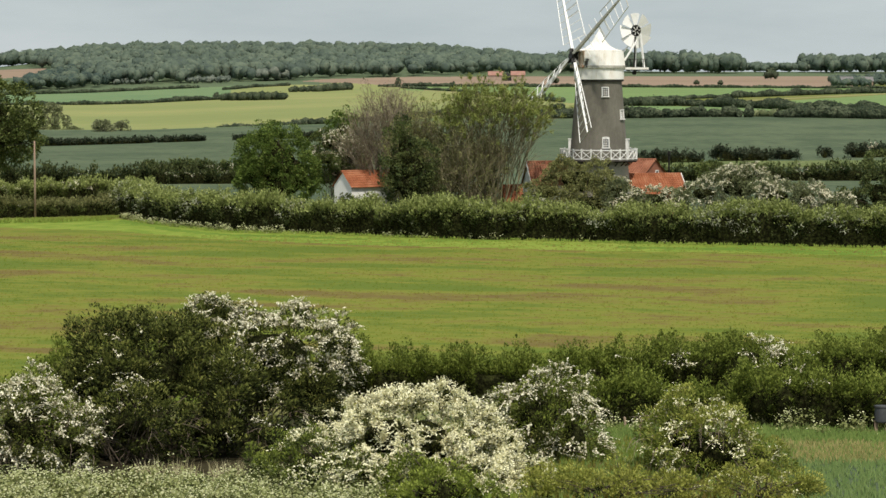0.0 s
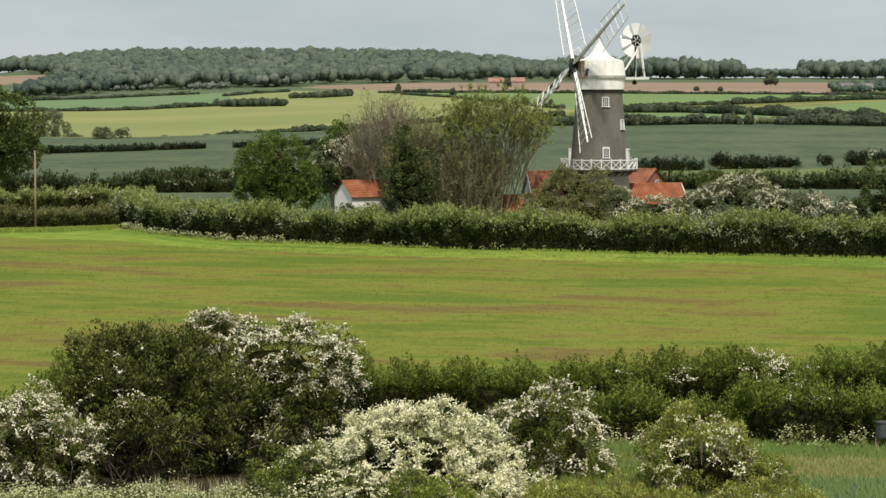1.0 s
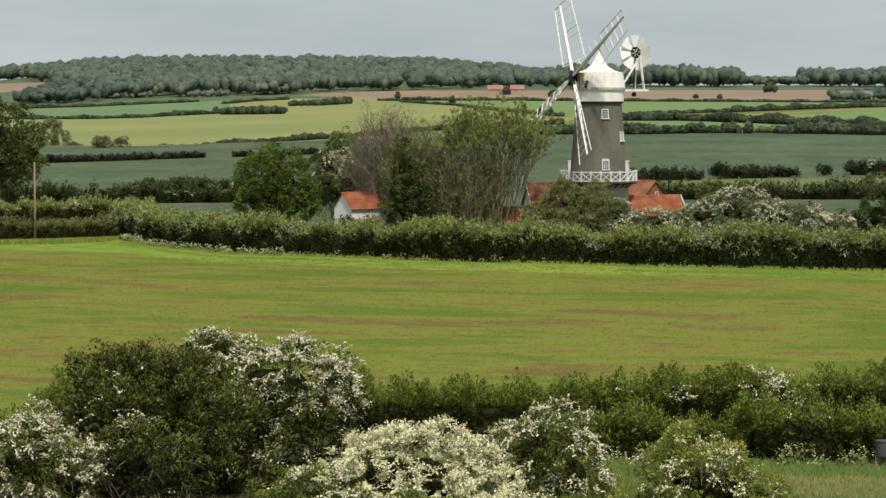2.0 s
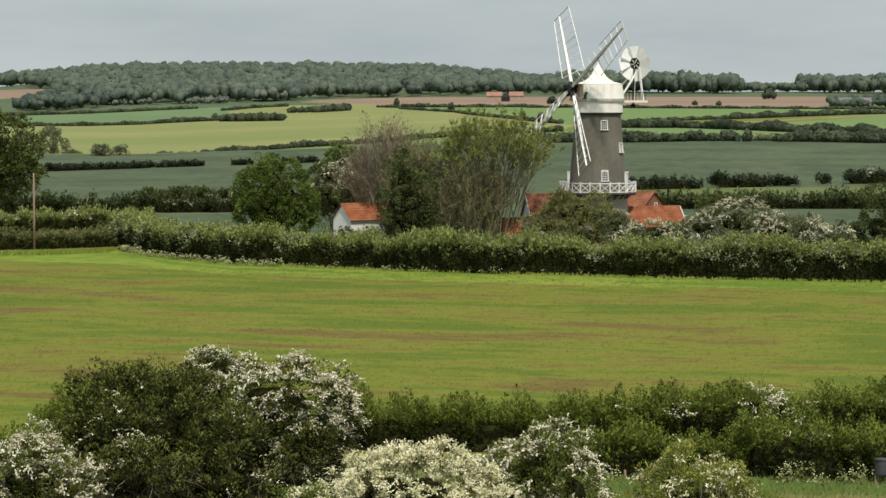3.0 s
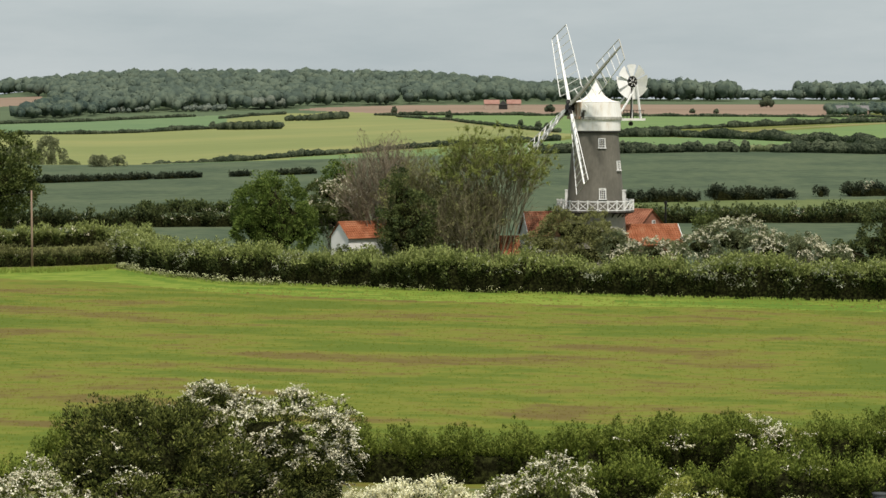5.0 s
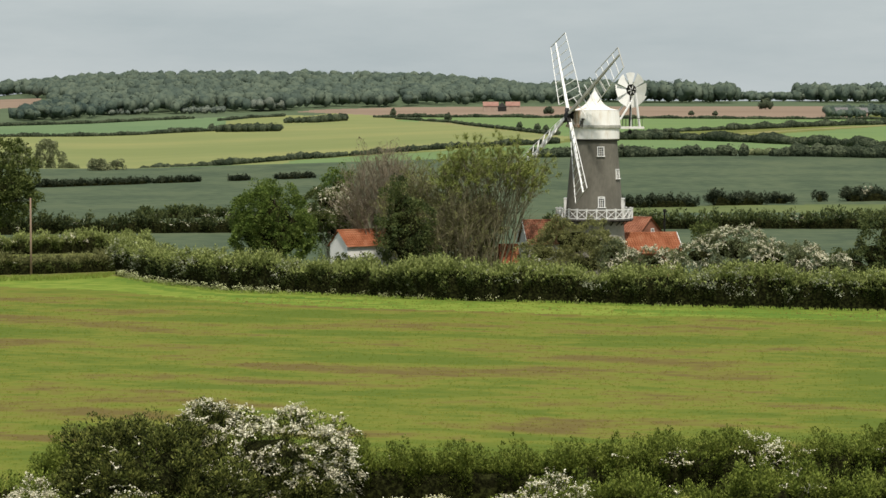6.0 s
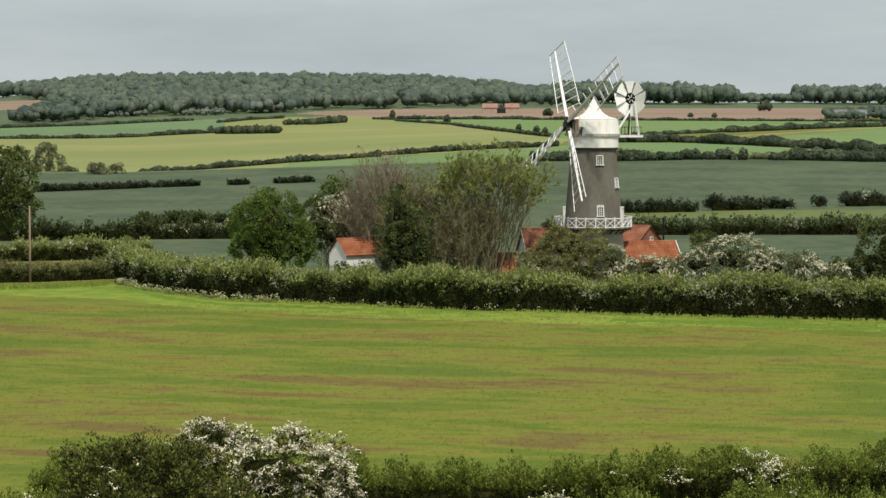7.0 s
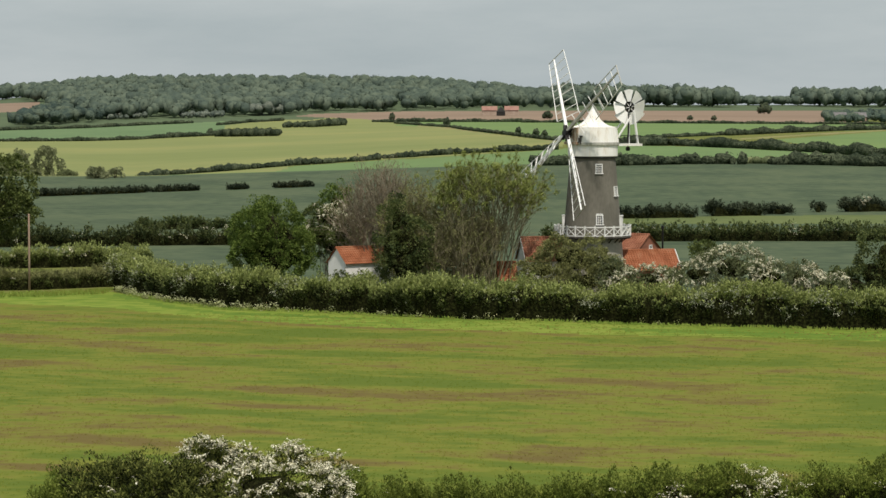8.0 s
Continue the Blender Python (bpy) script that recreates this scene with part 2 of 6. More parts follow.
# ---- mesh building ----
class Build:
    """Collects corners and faces of one mesh."""

    def __init__(self):
        self.v, self.f = [], []

    def add(self, v, f):
        k = len(self.v)
        self.v += [tuple(p) for p in v]
        self.f += [tuple(i + k for i in q) for q in f]
        return self

    def box(self, size, m=None, taper=1.0):
        x, y, z = (s / 2 for s in size)
        p = [(sx * x * (taper if sz > 0 else 1), sy * y * (taper if sz > 0 else 1), sz * z) for sz in (-1, 1) for sx, sy in ((-1, -1), (1, -1), (1, 1), (-1, 1))]
        m = m or Matrix()
        return self.add([m @ Vector(q) for q in p], [(3, 2, 1, 0), (4, 5, 6, 7), (0, 1, 5, 4), (1, 2, 6, 5), (2, 3, 7, 6), (3, 0, 4, 7)])

    def beam(self, a, b, w, h=None, w2=None):
        """A squared bar from a to b; w across, h in height."""
        a, b = Vector(a), Vector(b)
        h = w if h is None else h
        k = 1.0 if w2 is None else w2 / w
        m = Matrix.Translation((a + b) / 2) @ (b - a).to_track_quat("Z", "Y").to_matrix().to_4x4()
        return self.box((w, h, (b - a).length), m, k)

    def tube(self, a, b, r1, r2, n=7):
        a, b = Vector(a), Vector(b)
        q = (b - a).to_track_quat("Z", "Y")
        ring = [Vector((math.cos(2 * math.pi * i / n), math.sin(2 * math.pi * i / n), 0)) for i in range(n)]
        v = [a + q @ (c * r1) for c in ring] + [b + q @ (c * r2) for c in ring]
        return self.add(v, [(i, (i + 1) % n, n + (i + 1) % n, n + i) for i in range(n)] + [tuple(range(n))[::-1], tuple(range(n, 2 * n))])

    def lathe(self, profile, n=48, m=None, a0=0.0, a1=2 * math.pi):
        whole = abs(a1 - a0 - 2 * math.pi) < 1e-6
        c = n if whole else n + 1
        v = [(r * math.cos(a0 + (a1 - a0) * i / n), r * math.sin(a0 + (a1 - a0) * i / n), z) for r, z in profile for i in range(c)]
        f = [(j * c + i, j * c + (i + 1) % c, (j + 1) * c + (i + 1) % c, (j + 1) * c + i) for j in range(len(profile) - 1) for i in range(n)]
        m = m or Matrix()
        return self.add([m @ Vector(q) for q in v], f)

    def mesh(self, name, mat, smooth=False):
        me = bpy.data.meshes.new(name)
        me.from_pydata(self.v, [], self.f)
        if mat:
            me.materials.append(mat)
        if smooth:
            me.polygons.foreach_set("use_smooth", [True] * len(me.polygons))
        me.update()
        return me


def part(name, build, mat, parent, label="", smooth=False, m=None):
    me = build.mesh(name, mat, smooth) if isinstance(build, Build) else build
    ob = new(name, me)
    if parent:
        ob.parent = parent
    if m is not None:
        ob.matrix_basis = m
    if label:
        tagged(ob, label)
    return ob


def thing(name, at, label, category, group="", kind="", turn=0.0):
    ob = new(name)
    ob.empty_display_size = 0.5
    ob.matrix_basis = pose(*at, 0, 0, turn)
    return tagged(ob, label, category, group, kind)


def quick_mesh(name, v, quads, mats, which=None):
    """A mesh from numpy corners and four-cornered faces."""
    f, k = quads, 4
    me = bpy.data.meshes.new(name)
    me.vertices.add(len(v))
    me.vertices.foreach_set("co", np.ascontiguousarray(v, dtype=np.float32).ravel())
    me.loops.add(f.size)
    me.loops.foreach_set("vertex_index", np.ascontiguousarray(f, dtype=np.int32).ravel())
    me.polygons.add(len(f))
    me.polygons.foreach_set("loop_start", np.arange(0, f.size, k, dtype=np.int32))
    for m in mats:
        me.materials.append(m)
    if which is not None:
        me.polygons.foreach_set("material_index", np.ascontiguousarray(which, dtype=np.int32))
    me.update(calc_edges=True)
    return me


# ---- the lie of the land ----
# Two profiles of the land away from the camera, to the west and to the east; between them it changes evenly.
# Both climb to a brow at 730 m; behind it the west drops into a valley.
WEST_Y, WEST_Z = [0.0, 300.0, 430.0, 510.0, 580.0, 648.0, 700.0, 730.0, 755.0, 900.0, 1080.0, 1230.0, 1360.0, 1560.0, 1765.0, 1985.0, 2150.0, 2300.0], [-1.5, -1.4, -1.4, -1.1, -0.6, 0.1, 0.8, 1.3, 1.1, -4.5, -9.5, -9.6, -7.4, -2.8, 2.4, 10.2, 16.5, 21.5]
EAST_Y, EAST_Z = [0.0, 300.0, 430.0, 510.0, 580.0, 648.0, 700.0, 730.0, 755.0, 850.0, 1000.0, 1274.0, 1500.0, 1800.0, 1950.0, 2074.0, 2300.0], [-1.5, -1.4, -1.4, -0.7, 0.8, 2.9, 4.5, 5.4, 5.3, 3.6, 3.0, 5.0, 7.2, 10.6, 14.0, 18.0, 21.5]
RIDGE_Y, RIDGE_Z = [2300.0, 2600.0, 2900.0, 3400.0, 5000.0], [0.0, 3.5, 7.5, 8.5, -9.5]


def land(x, y):
    """Height of the ground."""
    x, y = np.asarray(x, float), np.asarray(y, float)
    east = np.clip((x / np.maximum(y, 50.0) + 0.12) / 0.18, 0, 1)
    z = np.interp(y, WEST_Y, WEST_Z) * (1 - east) + np.interp(y, EAST_Y, EAST_Z) * east + np.interp(y, RIDGE_Y, RIDGE_Z)
    return z + 20 * np.exp(-((x + 230) / np.where(x < -230, 260.0, 330.0)) ** 4 - ((y - 2950) / 420) ** 2)


def inside(x, y, poly):
    hit = np.zeros(x.shape, bool)
    for (x1, y1), (x2, y2) in zip(poly, poly[1:] + poly[:1]):
        if y1 != y2:
            hit ^= ((y1 > y) != (y2 > y)) & (x < (x2 - x1) * (y - y1) / (y2 - y1) + x1)
    return hit


# field outlines on the plan, later ones lie over earlier ones
FIELDS = [
    (DARK_CROP, [(-900, 1960), (900, 1960), (1400, 4980), (-1400, 4980)]),
    (BLUE_CROP, [(-400, 290), (400, 290), (400, 1100), (-400, 1100)]),
    (MEADOW, [(-70, 20), (70, 20), (70, 131), (-70, 131)]),
    # dark patch below the thorn bushes, their shade put into the ground colour
    (LITTER_SHADE, [(-24, 101.8), (-3, 101.8), (3, 105), (3, 119), (-24, 119)]),
    (ROUGH_GRASS, [(14.5, 112.5), (40, 112.5), (40, 118), (15, 118)]),
    (BLUE_CROP, [(14, 60), (40, 60), (40, 106), (14, 106)]),
    (CROP, [(-90, 128), (90, 128)] + [(44.6, 248.6), (16.1, 257.4), (-8.0, 267.5), (-23.2, 275.2), (-36.2, 295.7), (-40.0, 304.2), (-52.2, 299.3)] + [(-90, 300)]),
    (VERGE, [(-53.7, 296.6), (-39.6, 301.3), (-36.1, 294.8), (-23.1, 274.4), (-8.0, 266.7), (16.0, 256.7), (46.2, 247.4), (44.1, 236.3), (15.2, 243.0), (-7.6, 252.0), (-21.9, 260.2), (-35.7, 276.0), (-51.3, 283.4)]),
    (LUSH, [(17.3, 250.6), (29.3, 246.7), (45.0, 241.1), (44.1, 236.3), (28.8, 242.3), (17.1, 247.3)]),
    (LUSH, [(-38.2, 298.4), (-29.8, 279.2), (-22.8, 270.5), (-7.9, 262.4), (-7.8, 260.2), (-22.5, 267.5), (-29.4, 275.2), (-37.4, 292.1)]),
    (ROUGH_GRASS, [(-64.7, 353.3), (-40.1, 353.4), (-34.2, 301.3), (-54.7, 298.4)]),
    (MARGIN, [(33.9, 475.0), (88.5, 475.5), (95.3, 512.0), (35.8, 503.0)]),
    (YELLOW_CROP, [(-139.5, 745.0), (-107.7, 745.0), (-74.2, 745.0), (-67.1, 1180.5), (-19.2, 1172.0), (54.4, 1168.5), (68.7, 1289.5), (44.4, 1557.0), (10.9, 1803.0), (-60.0, 2008.0), (-125.7, 2050.0), (-165.9, 1955.5), (-150.1, 1768.0), (-316.3, 1690.5)]),
    (YELLOW_CROP, [(-160.5, 1890.0), (-72.5, 2111.0), (-32.8, 1999.0), (-29.9, 1827.5), (-146.1, 1720.0)]),
    (PALE_CROP, [(-79.3, 745.0), (-66.5, 1169.5), (-19.1, 1160.5), (53.8, 1156.5), (98.6, 1195.5), (137.1, 1157.5), (164.8, 1067.0), (179.3, 964.0), (160.6, 863.5), (113.1, 903.0), (72.3, 753.0), (38.0, 745.0), (12.9, 745.0), (-3.9, 745.0), (-42.4, 745.0)]),
    (BRIGHT_CROP, [(-31.1, 1901.0), (-5.8, 2002.0), (156.1, 1893.5), (349.3, 1879.5), (310.4, 1670.0), (174.2, 1499.5), (112.6, 1365.0), (68.2, 1306.5), (44.9, 1572.0), (10.9, 1803.0)]),
    (BRIGHT_CROP, [(181.3, 1351.0), (306.5, 1649.0), (189.2, 1017.0), (174.5, 1146.0)]),
    (STRAW, [(161.7, 1365.5), (218.1, 1500.0), (294.7, 1649.0), (287.0, 1612.0), (212.6, 1461.0), (164.5, 1350.0)]),
    (STRAW, [(-22.6, 1897.0), (11.1, 1827.5), (67.5, 1324.0), (68.7, 1289.5), (43.5, 1526.0), (10.8, 1787.5)]),
    (TURQUOISE_CROP, [(-349.1, 1866.5), (-253.3, 1968.5), (-172.4, 2031.0), (-151.0, 1778.0), (-224.5, 1744.0), (-318.2, 1701.0)]),
    (DARK_CROP, [(-356.5, 1906.0), (-257.2, 1999.5), (-174.2, 2052.5), (-167.1, 2108.0), (-226.4, 2132.0), (-383.6, 2051.5)]),
    (PLOUGH, [(-120.5, 2122.5), (-32.8, 1999.0), (139.1, 1893.5), (291.0, 1879.0), (363.1, 2345.5), (170.2, 2317.0), (64.7, 2266.0), (-36.7, 2237.0), (-104.0, 2176.0)]),
    (PLOUGH, [(-409.5, 2190.0), (-362.8, 2267.0), (-395.7, 2508.2), (-479.3, 2564.0)]),
    (DARK_CROP, [(117.3, 2301.0), (375.0, 2394.9), (444.3, 2837.3), (130.1, 2551.1)]),
]


def make_ground():
    far = np.array([0.002, 0.01, 0.03, 0.07, 0.15, 0.3, 0.55, 1.0])
    rows, y = [-3000.0, -1500.0, -600.0, -200.0, -60.0, -20.0, 2.0], 2.0
    while y < 4950:
        y += 12.0 if y < 96 else 1.6 if 205 < y < 300 else 4.0 if y < 480 else min(11.0, max(3.0, y * y / 90000)) if y < 2350 else 60.0
        rows.append(y)
    rows = np.array(rows)
    edge = 0.19 * (np.maximum(rows, 2.0) + 60)
    mid = edge[:, None] * np.linspace(-1, 1, 180)[None]
    out = edge[:, None] + (3600 - edge[:, None]) * far[None]
    xx = np.concatenate([-out[:, ::-1], mid, out], 1)
    yy = np.repeat(rows[:, None], xx.shape[1], 1)
    cols = xx[0]
    near = np.clip((400 - yy) / 300, 0, 1) * np.clip(yy / 60, 0, 1)
    zz = land(xx, yy) + near * 0.12 * np.sin(xx * 0.21 + yy * 0.05) * np.sin(yy * 0.13 - xx * 0.03)
    v = np.stack([xx, yy, zz], -1).reshape(-1, 3)
    nr, nc = len(rows), len(cols)
    i = (np.arange(nr - 1)[:, None] * nc + np.arange(nc - 1)[None]).ravel()
    q = np.stack([i, i + 1, i + nc + 1, i + nc], 1)
    c = v[q].mean(1)
    which = np.zeros(len(q), int)
    mats = [ROUGH_GRASS]
    for k, (mat, poly) in enumerate(FIELDS):
        which[inside(c[:, 0], c[:, 1], poly)] = k + 1
        mats.append(mat)
    ob = new("ground", quick_mesh("ground", v, q, mats, which))
    tagged(ob, "rolling farmland with green, yellow and ploughed fields", "ground", kind="structure")


make_ground()

# ---- foliage ----
RNG = np.random.default_rng(7)


def unit(n):
    d = RNG.normal(size=(n, 3))
    return d / np.linalg.norm(d, axis=1)[:, None]


def norm(a):
    return a / np.maximum(np.linalg.norm(a, axis=1), 1e-6)[:, None]


def leaf_quads(p, nrm, size, slim=0.55, wild=0.75):
    """Small pointed, slightly folded leaves (rhombs) at p that face about along nrm."""
    n = len(p)
    nn = norm(nrm + unit(n) * wild)
    a = norm(np.cross(nn, unit(n)))
    b = np.cross(nn, a)
    s = (size * RNG.uniform(0.6, 1.35, n))[:, None]
    fold = nn * s * RNG.uniform(-0.18, 0.18, (n, 1))
    v = np.stack([p - a * s * 0.5, p + b * s * slim * 0.5 + fold, p + a * s * 0.5, p - b * s * slim * 0.5 + fold], 1)
    return v.reshape(-1, 3), np.arange(4 * n).reshape(-1, 4)


def lumps(d, seed):
    r = np.random.default_rng(seed)
    out = np.zeros(len(d))
    for k in (2.2, 4.1, 7.5):
        for _ in range(3):
            w = r.normal(size=3)
            out += np.sin(d @ (w / np.linalg.norm(w) * k) + r.uniform(0, 6.3)) / k
    return out


def ball(n=14, m=9):
    v, f = [], []
    for j in range(m + 1):
        for i in range(n):
            t, a = math.pi * j / m, 2 * math.pi * i / n
            v.append((math.sin(t) * math.cos(a), math.sin(t) * math.sin(a), math.cos(t)))
    for j in range(m):
        for i in range(n):
            f.append((j * n + i, (j + 1) * n + i, (j + 1) * n + (i + 1) % n, j * n + (i + 1) % n))
    return np.array(v), np.array(f)


BALL = ball()
BALL_FAR = ball(6, 4)


def on_blobs(blobs, per_m2, seed, rough=0.16, floor=-1e9):
    """Points and outward directions on the joined surface of some ellipsoids (x, y, z, rx, ry, rz)."""
    ps, ns = [], []
    for k, (cx, cy, cz, rx, ry, rz) in enumerate(blobs):
        c, r = np.array([cx, cy, cz]), np.array([rx, ry, rz])
        area = 4 * math.pi * (((rx * ry) ** 1.6 + (rx * rz) ** 1.6 + (ry * rz) ** 1.6) / 3) ** (1 / 1.6)
        d = unit(int(area * per_m2))
        p = c + d * r * (1 + rough * lumps(d, seed + k))[:, None]
        keep = p[:, 2] > floor
        for j, o in enumerate(blobs):
            if j != k:
                keep &= (((p - o[:3]) / (np.array(o[3:]) * 0.93)) ** 2).sum(1) > 1
        ps.append(p[keep])
        ns.append(norm(d / r)[keep])
    return np.concatenate(ps), np.concatenate(ns)


def blob_core(blobs, seed, shrink=0.8, rough=0.16, shape=BALL):
    vs, fs, k = [], [], 0
    for i, b in enumerate(blobs):
        d = shape[0]
        vs.append(np.array(b[:3]) + d * np.array(b[3:]) * (shrink * (1 + rough * lumps(d, seed + i)))[:, None])
        fs.append(shape[1] + k)
        k += len(d)
    return np.concatenate(vs), np.concatenate(fs)


def sprays(p, n, length, per, size, spread=0.75, rise=0.25, droop=0.35):
    """Leafy twigs that grow outwards from p: the places, axes and faces of their leaves, and the twig of each."""
    m = len(p)
    d = norm(n + unit(m) * spread + np.array([0, 0, rise]))
    ln = length * RNG.uniform(0.45, 1.35, m)
    length = np.mean(length)
    k = np.repeat(np.arange(m), per)
    t = np.tile((np.arange(per) + 0.5) / per, m)
    step = (ln[k] * t)[:, None]
    q = p[k] - n[k] * length * 0.3 + d[k] * step + np.array([0, 0, -1.0]) * (droop * step * t[:, None]) + RNG.normal(size=(len(k), 3)) * size * 0.3
    a = norm(d[k] + np.array([0, 0, -1.0]) * (2 * droop * t)[:, None] + unit(len(k)) * 0.6)
    f = norm(n[k] * 0.6 + np.array([0, 0, 0.6]) + unit(len(k)) * 0.55)
    return q, a, f, k


def twig_leaves(q, a, f, size, slim=0.5):
    """Pointed leaves that lie along a and face about along f."""
    b = norm(np.cross(f, a))
    c = np.cross(a, b)
    n = len(q)
    s = (size * RNG.uniform(0.6, 1.35, n))[:, None]
    fold = c * s * RNG.uniform(-0.05, 0.2, (n, 1))
    v = np.stack([q - a * s * 0.5, q + b * s * slim * 0.5 + fold, q + a * s * 0.5, q - b * s * slim * 0.5 + fold], 1)
    return v.reshape(-1, 3), np.arange(4 * n).reshape(-1, 4)


def joined(name, pieces):
    """One mesh out of (corners, quads, material) pieces."""
    vs, fs, ws, mats, k = [], [], [], [], 0
    for v, f, m in pieces:
        if m not in mats:
            mats.append(m)
        vs.append(v), fs.append(f + k), ws.append(np.full(len(f), mats.index(m)))
        k += len(v)
    return quick_mesh(name, np.concatenate(vs), np.concatenate(fs), mats, np.concatenate(ws))


def twigs(name, roots, tips, r, mat, parent, sides=5):
    b = Build()
    for a, c in zip(roots, tips):
        a, c = Vector(a), Vector(c)
        mid = (a + c) / 2 + Vector((random.uniform(-1, 1), random.uniform(-1, 1), random.uniform(0, 1))) * (c - a).length * 0.12
        b.tube(a, mid, r, r * 0.7, sides)
        b.tube(mid, c, r * 0.7, r * 0.25, sides)
    return part(name, b, mat, parent)


def plumes(p, axis, length, radius, per, sag=0.15):
    """Tufts that grow from p along axis: the places, axes and faces of their leaves, and the tuft of each. Round domes where length and radius are alike, shoots where it is longer."""
    m = len(p)
    k = np.repeat(np.arange(m), per)
    grown = RNG.uniform(0.6, 1.35, m)[k]
    a1 = norm(np.cross(axis, unit(m)))
    a2 = np.cross(axis, a1)
    t, th = RNG.random(len(k)) ** 0.8, RNG.uniform(0, 2 * math.pi, len(k))
    lat = a1[k] * np.cos(th)[:, None] + a2[k] * np.sin(th)[:, None]
    belly = np.sqrt(1 - t * t)
    rad = radius * grown * belly * RNG.uniform(0.5, 1.08, len(k))
    q = p[k] + axis[k] * (length * grown * t)[:, None] + lat * rad[:, None]
    q[:, 2] -= sag * rad
    out = norm(lat * belly[:, None] + axis[k] * t[:, None])
    a = norm(axis[k] * 0.75 + lat * 0.55 + unit(len(k)) * 0.35)
    return q, a, norm(out + unit(len(k)) * 0.3 + np.array([0, 0, 0.15])), k


def sprigs(p, axis, length, each, beads, size, droop=0.5):
    """Drooping sprigs strung with small flowers that grow from p."""
    b = np.repeat(np.arange(len(p)), each)
    d = norm(axis[b] + unit(len(b)) * 0.75 + np.array([0, 0, 0.1]))
    ln = length * RNG.uniform(0.5, 1.25, len(b))
    k = np.repeat(np.arange(len(b)), beads)
    t = np.tile((np.arange(beads) + 0.5) / beads, len(b))
    step = (ln[k] * t)[:, None]
    side = norm(unit(len(b)) * (1, 1, 0.3))
    q = p[b][k] + d[k] * step + side[k] * step * t[:, None] * 0.3 - np.array([0, 0, 1.0]) * droop * step * t[:, None] + RNG.normal(size=(len(k), 3)) * size * 0.28
    a = norm(d[k] - np.array([0, 0, 1.0]) * (2 * droop * t)[:, None] + unit(len(k)) * 0.5)
    return q, a, norm(axis[b][k] * 0.5 + np.array([0, 0, 0.5]) + unit(len(k)) * 0.6)


def per_tuft(length, radius, size, cover):
    return int(np.clip(cover * 3.8 * length * radius / (size * size * 0.28), 12, 170))


def bush(name, blobs, leaf, label, size=0.17, clump=0.5, clumps=1.0, bloom=0.0, bloom_mat=None, seed=1, bloom_size=0.1, bare=0.0, bloom_where=None, hole=-1.6, sprig=5, tip=None, tall=0.9, droop=0.5, cover=0.37):
    """A shrub of leaf tufts round a near-black core, inner shade put into colour; bloom: the share of tufts that carry
    blossom; tip: a paler leaf for upward faces, sunlight put into colour.
    """
    x, y = np.mean([b[0] for b in blobs]), np.mean([b[1] for b in blobs])
    r = np.random.default_rng(seed)
    blobs = [(*b[:3], *(max(0.4, q - 0.6 * clump) for q in b[3:])) for b in blobs]
    main = list(blobs)
    for b in main:
        for _ in range(16):
            d = r.normal(size=3)
            d /= np.linalg.norm(d)
            k = r.uniform(0.16, 0.42)
            blobs.append((b[0] + d[0] * b[3] * 0.92, b[1] + d[1] * b[4] * 0.92, b[2] + d[2] * b[5] * 0.9, b[3] * k, b[4] * k, b[5] * k * 1.1))
    base = float(land(x, y))
    ob = thing(name, (x, y, base), label, "bush")
    o = np.array([x, y, base])
    ln, rad = clump * tall, clump * 0.72
    p, n = on_blobs(blobs, clumps / (1.45 * rad * rad), seed, 0.22, floor=base + 0.1)
    keep = lumps(p / (clump * 1.5), seed + 9) > hole
    if bare:
        keep &= RNG.random(len(p)) > bare * np.clip(1.6 - (p[:, 2] - base) / 2.0, 0, 1)
    p, n = p[keep], n[keep]
    axis = norm(n + np.array([0, 0, 0.55]) + unit(len(p)) * 0.45)
    p = p - n * ln * 0.45 + n * (clump * np.clip(0.8 * lumps(p / (clump * 1.4), seed + 77), -0.5, 0.9))[:, None]
    flower = np.zeros(len(p), bool)
    if bloom:
        score = 1.2 * lumps(p / (clump * 2.6), seed + 50) + RNG.normal(size=len(p)) * 0.45 + 0.5 * n[:, 2]
        if bloom_where is not None:
            score += bloom_where(p)
        flower = score > np.quantile(score, 1 - bloom)
    q, a, m, k = plumes(p, axis, ln, rad, per_tuft(ln, rad, size, cover))
    leafy = ~flower[k] | (RNG.random(len(k)) < (0.5 if bloom < 0.8 else 0.15))
    pieces = []
    # leaves that face up take the paler copy, a painted highlight
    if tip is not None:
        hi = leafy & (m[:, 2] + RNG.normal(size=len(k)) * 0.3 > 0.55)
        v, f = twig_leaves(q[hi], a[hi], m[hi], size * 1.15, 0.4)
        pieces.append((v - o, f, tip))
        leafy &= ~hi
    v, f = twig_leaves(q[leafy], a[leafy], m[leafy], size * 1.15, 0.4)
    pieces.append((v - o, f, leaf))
    # solid near-black balls paint the shade inside the shrub
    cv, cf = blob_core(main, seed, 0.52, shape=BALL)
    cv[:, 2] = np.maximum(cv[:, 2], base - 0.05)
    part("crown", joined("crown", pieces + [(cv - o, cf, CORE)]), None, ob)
    if bloom:
        bq, ba, bf = sprigs(p[flower] + axis[flower] * ln * 0.55, axis[flower], clump * 0.95, max(2, int(sprig * 0.7)), 12, bloom_size, droop)
        v, f = twig_leaves(bq, ba, bf, bloom_size, 0.7)
        part("blossom", quick_mesh("blossom", v - o, f, [bloom_mat or BLOSSOM]), None, ob, "sprays of small creamy white may blossom")
    k = RNG.integers(0, len(p), 26 + int(bare * 50))
    stems = [np.array([x, y, base]) + RNG.normal(size=3) * (0.5, 0.5, 0) for _ in k]
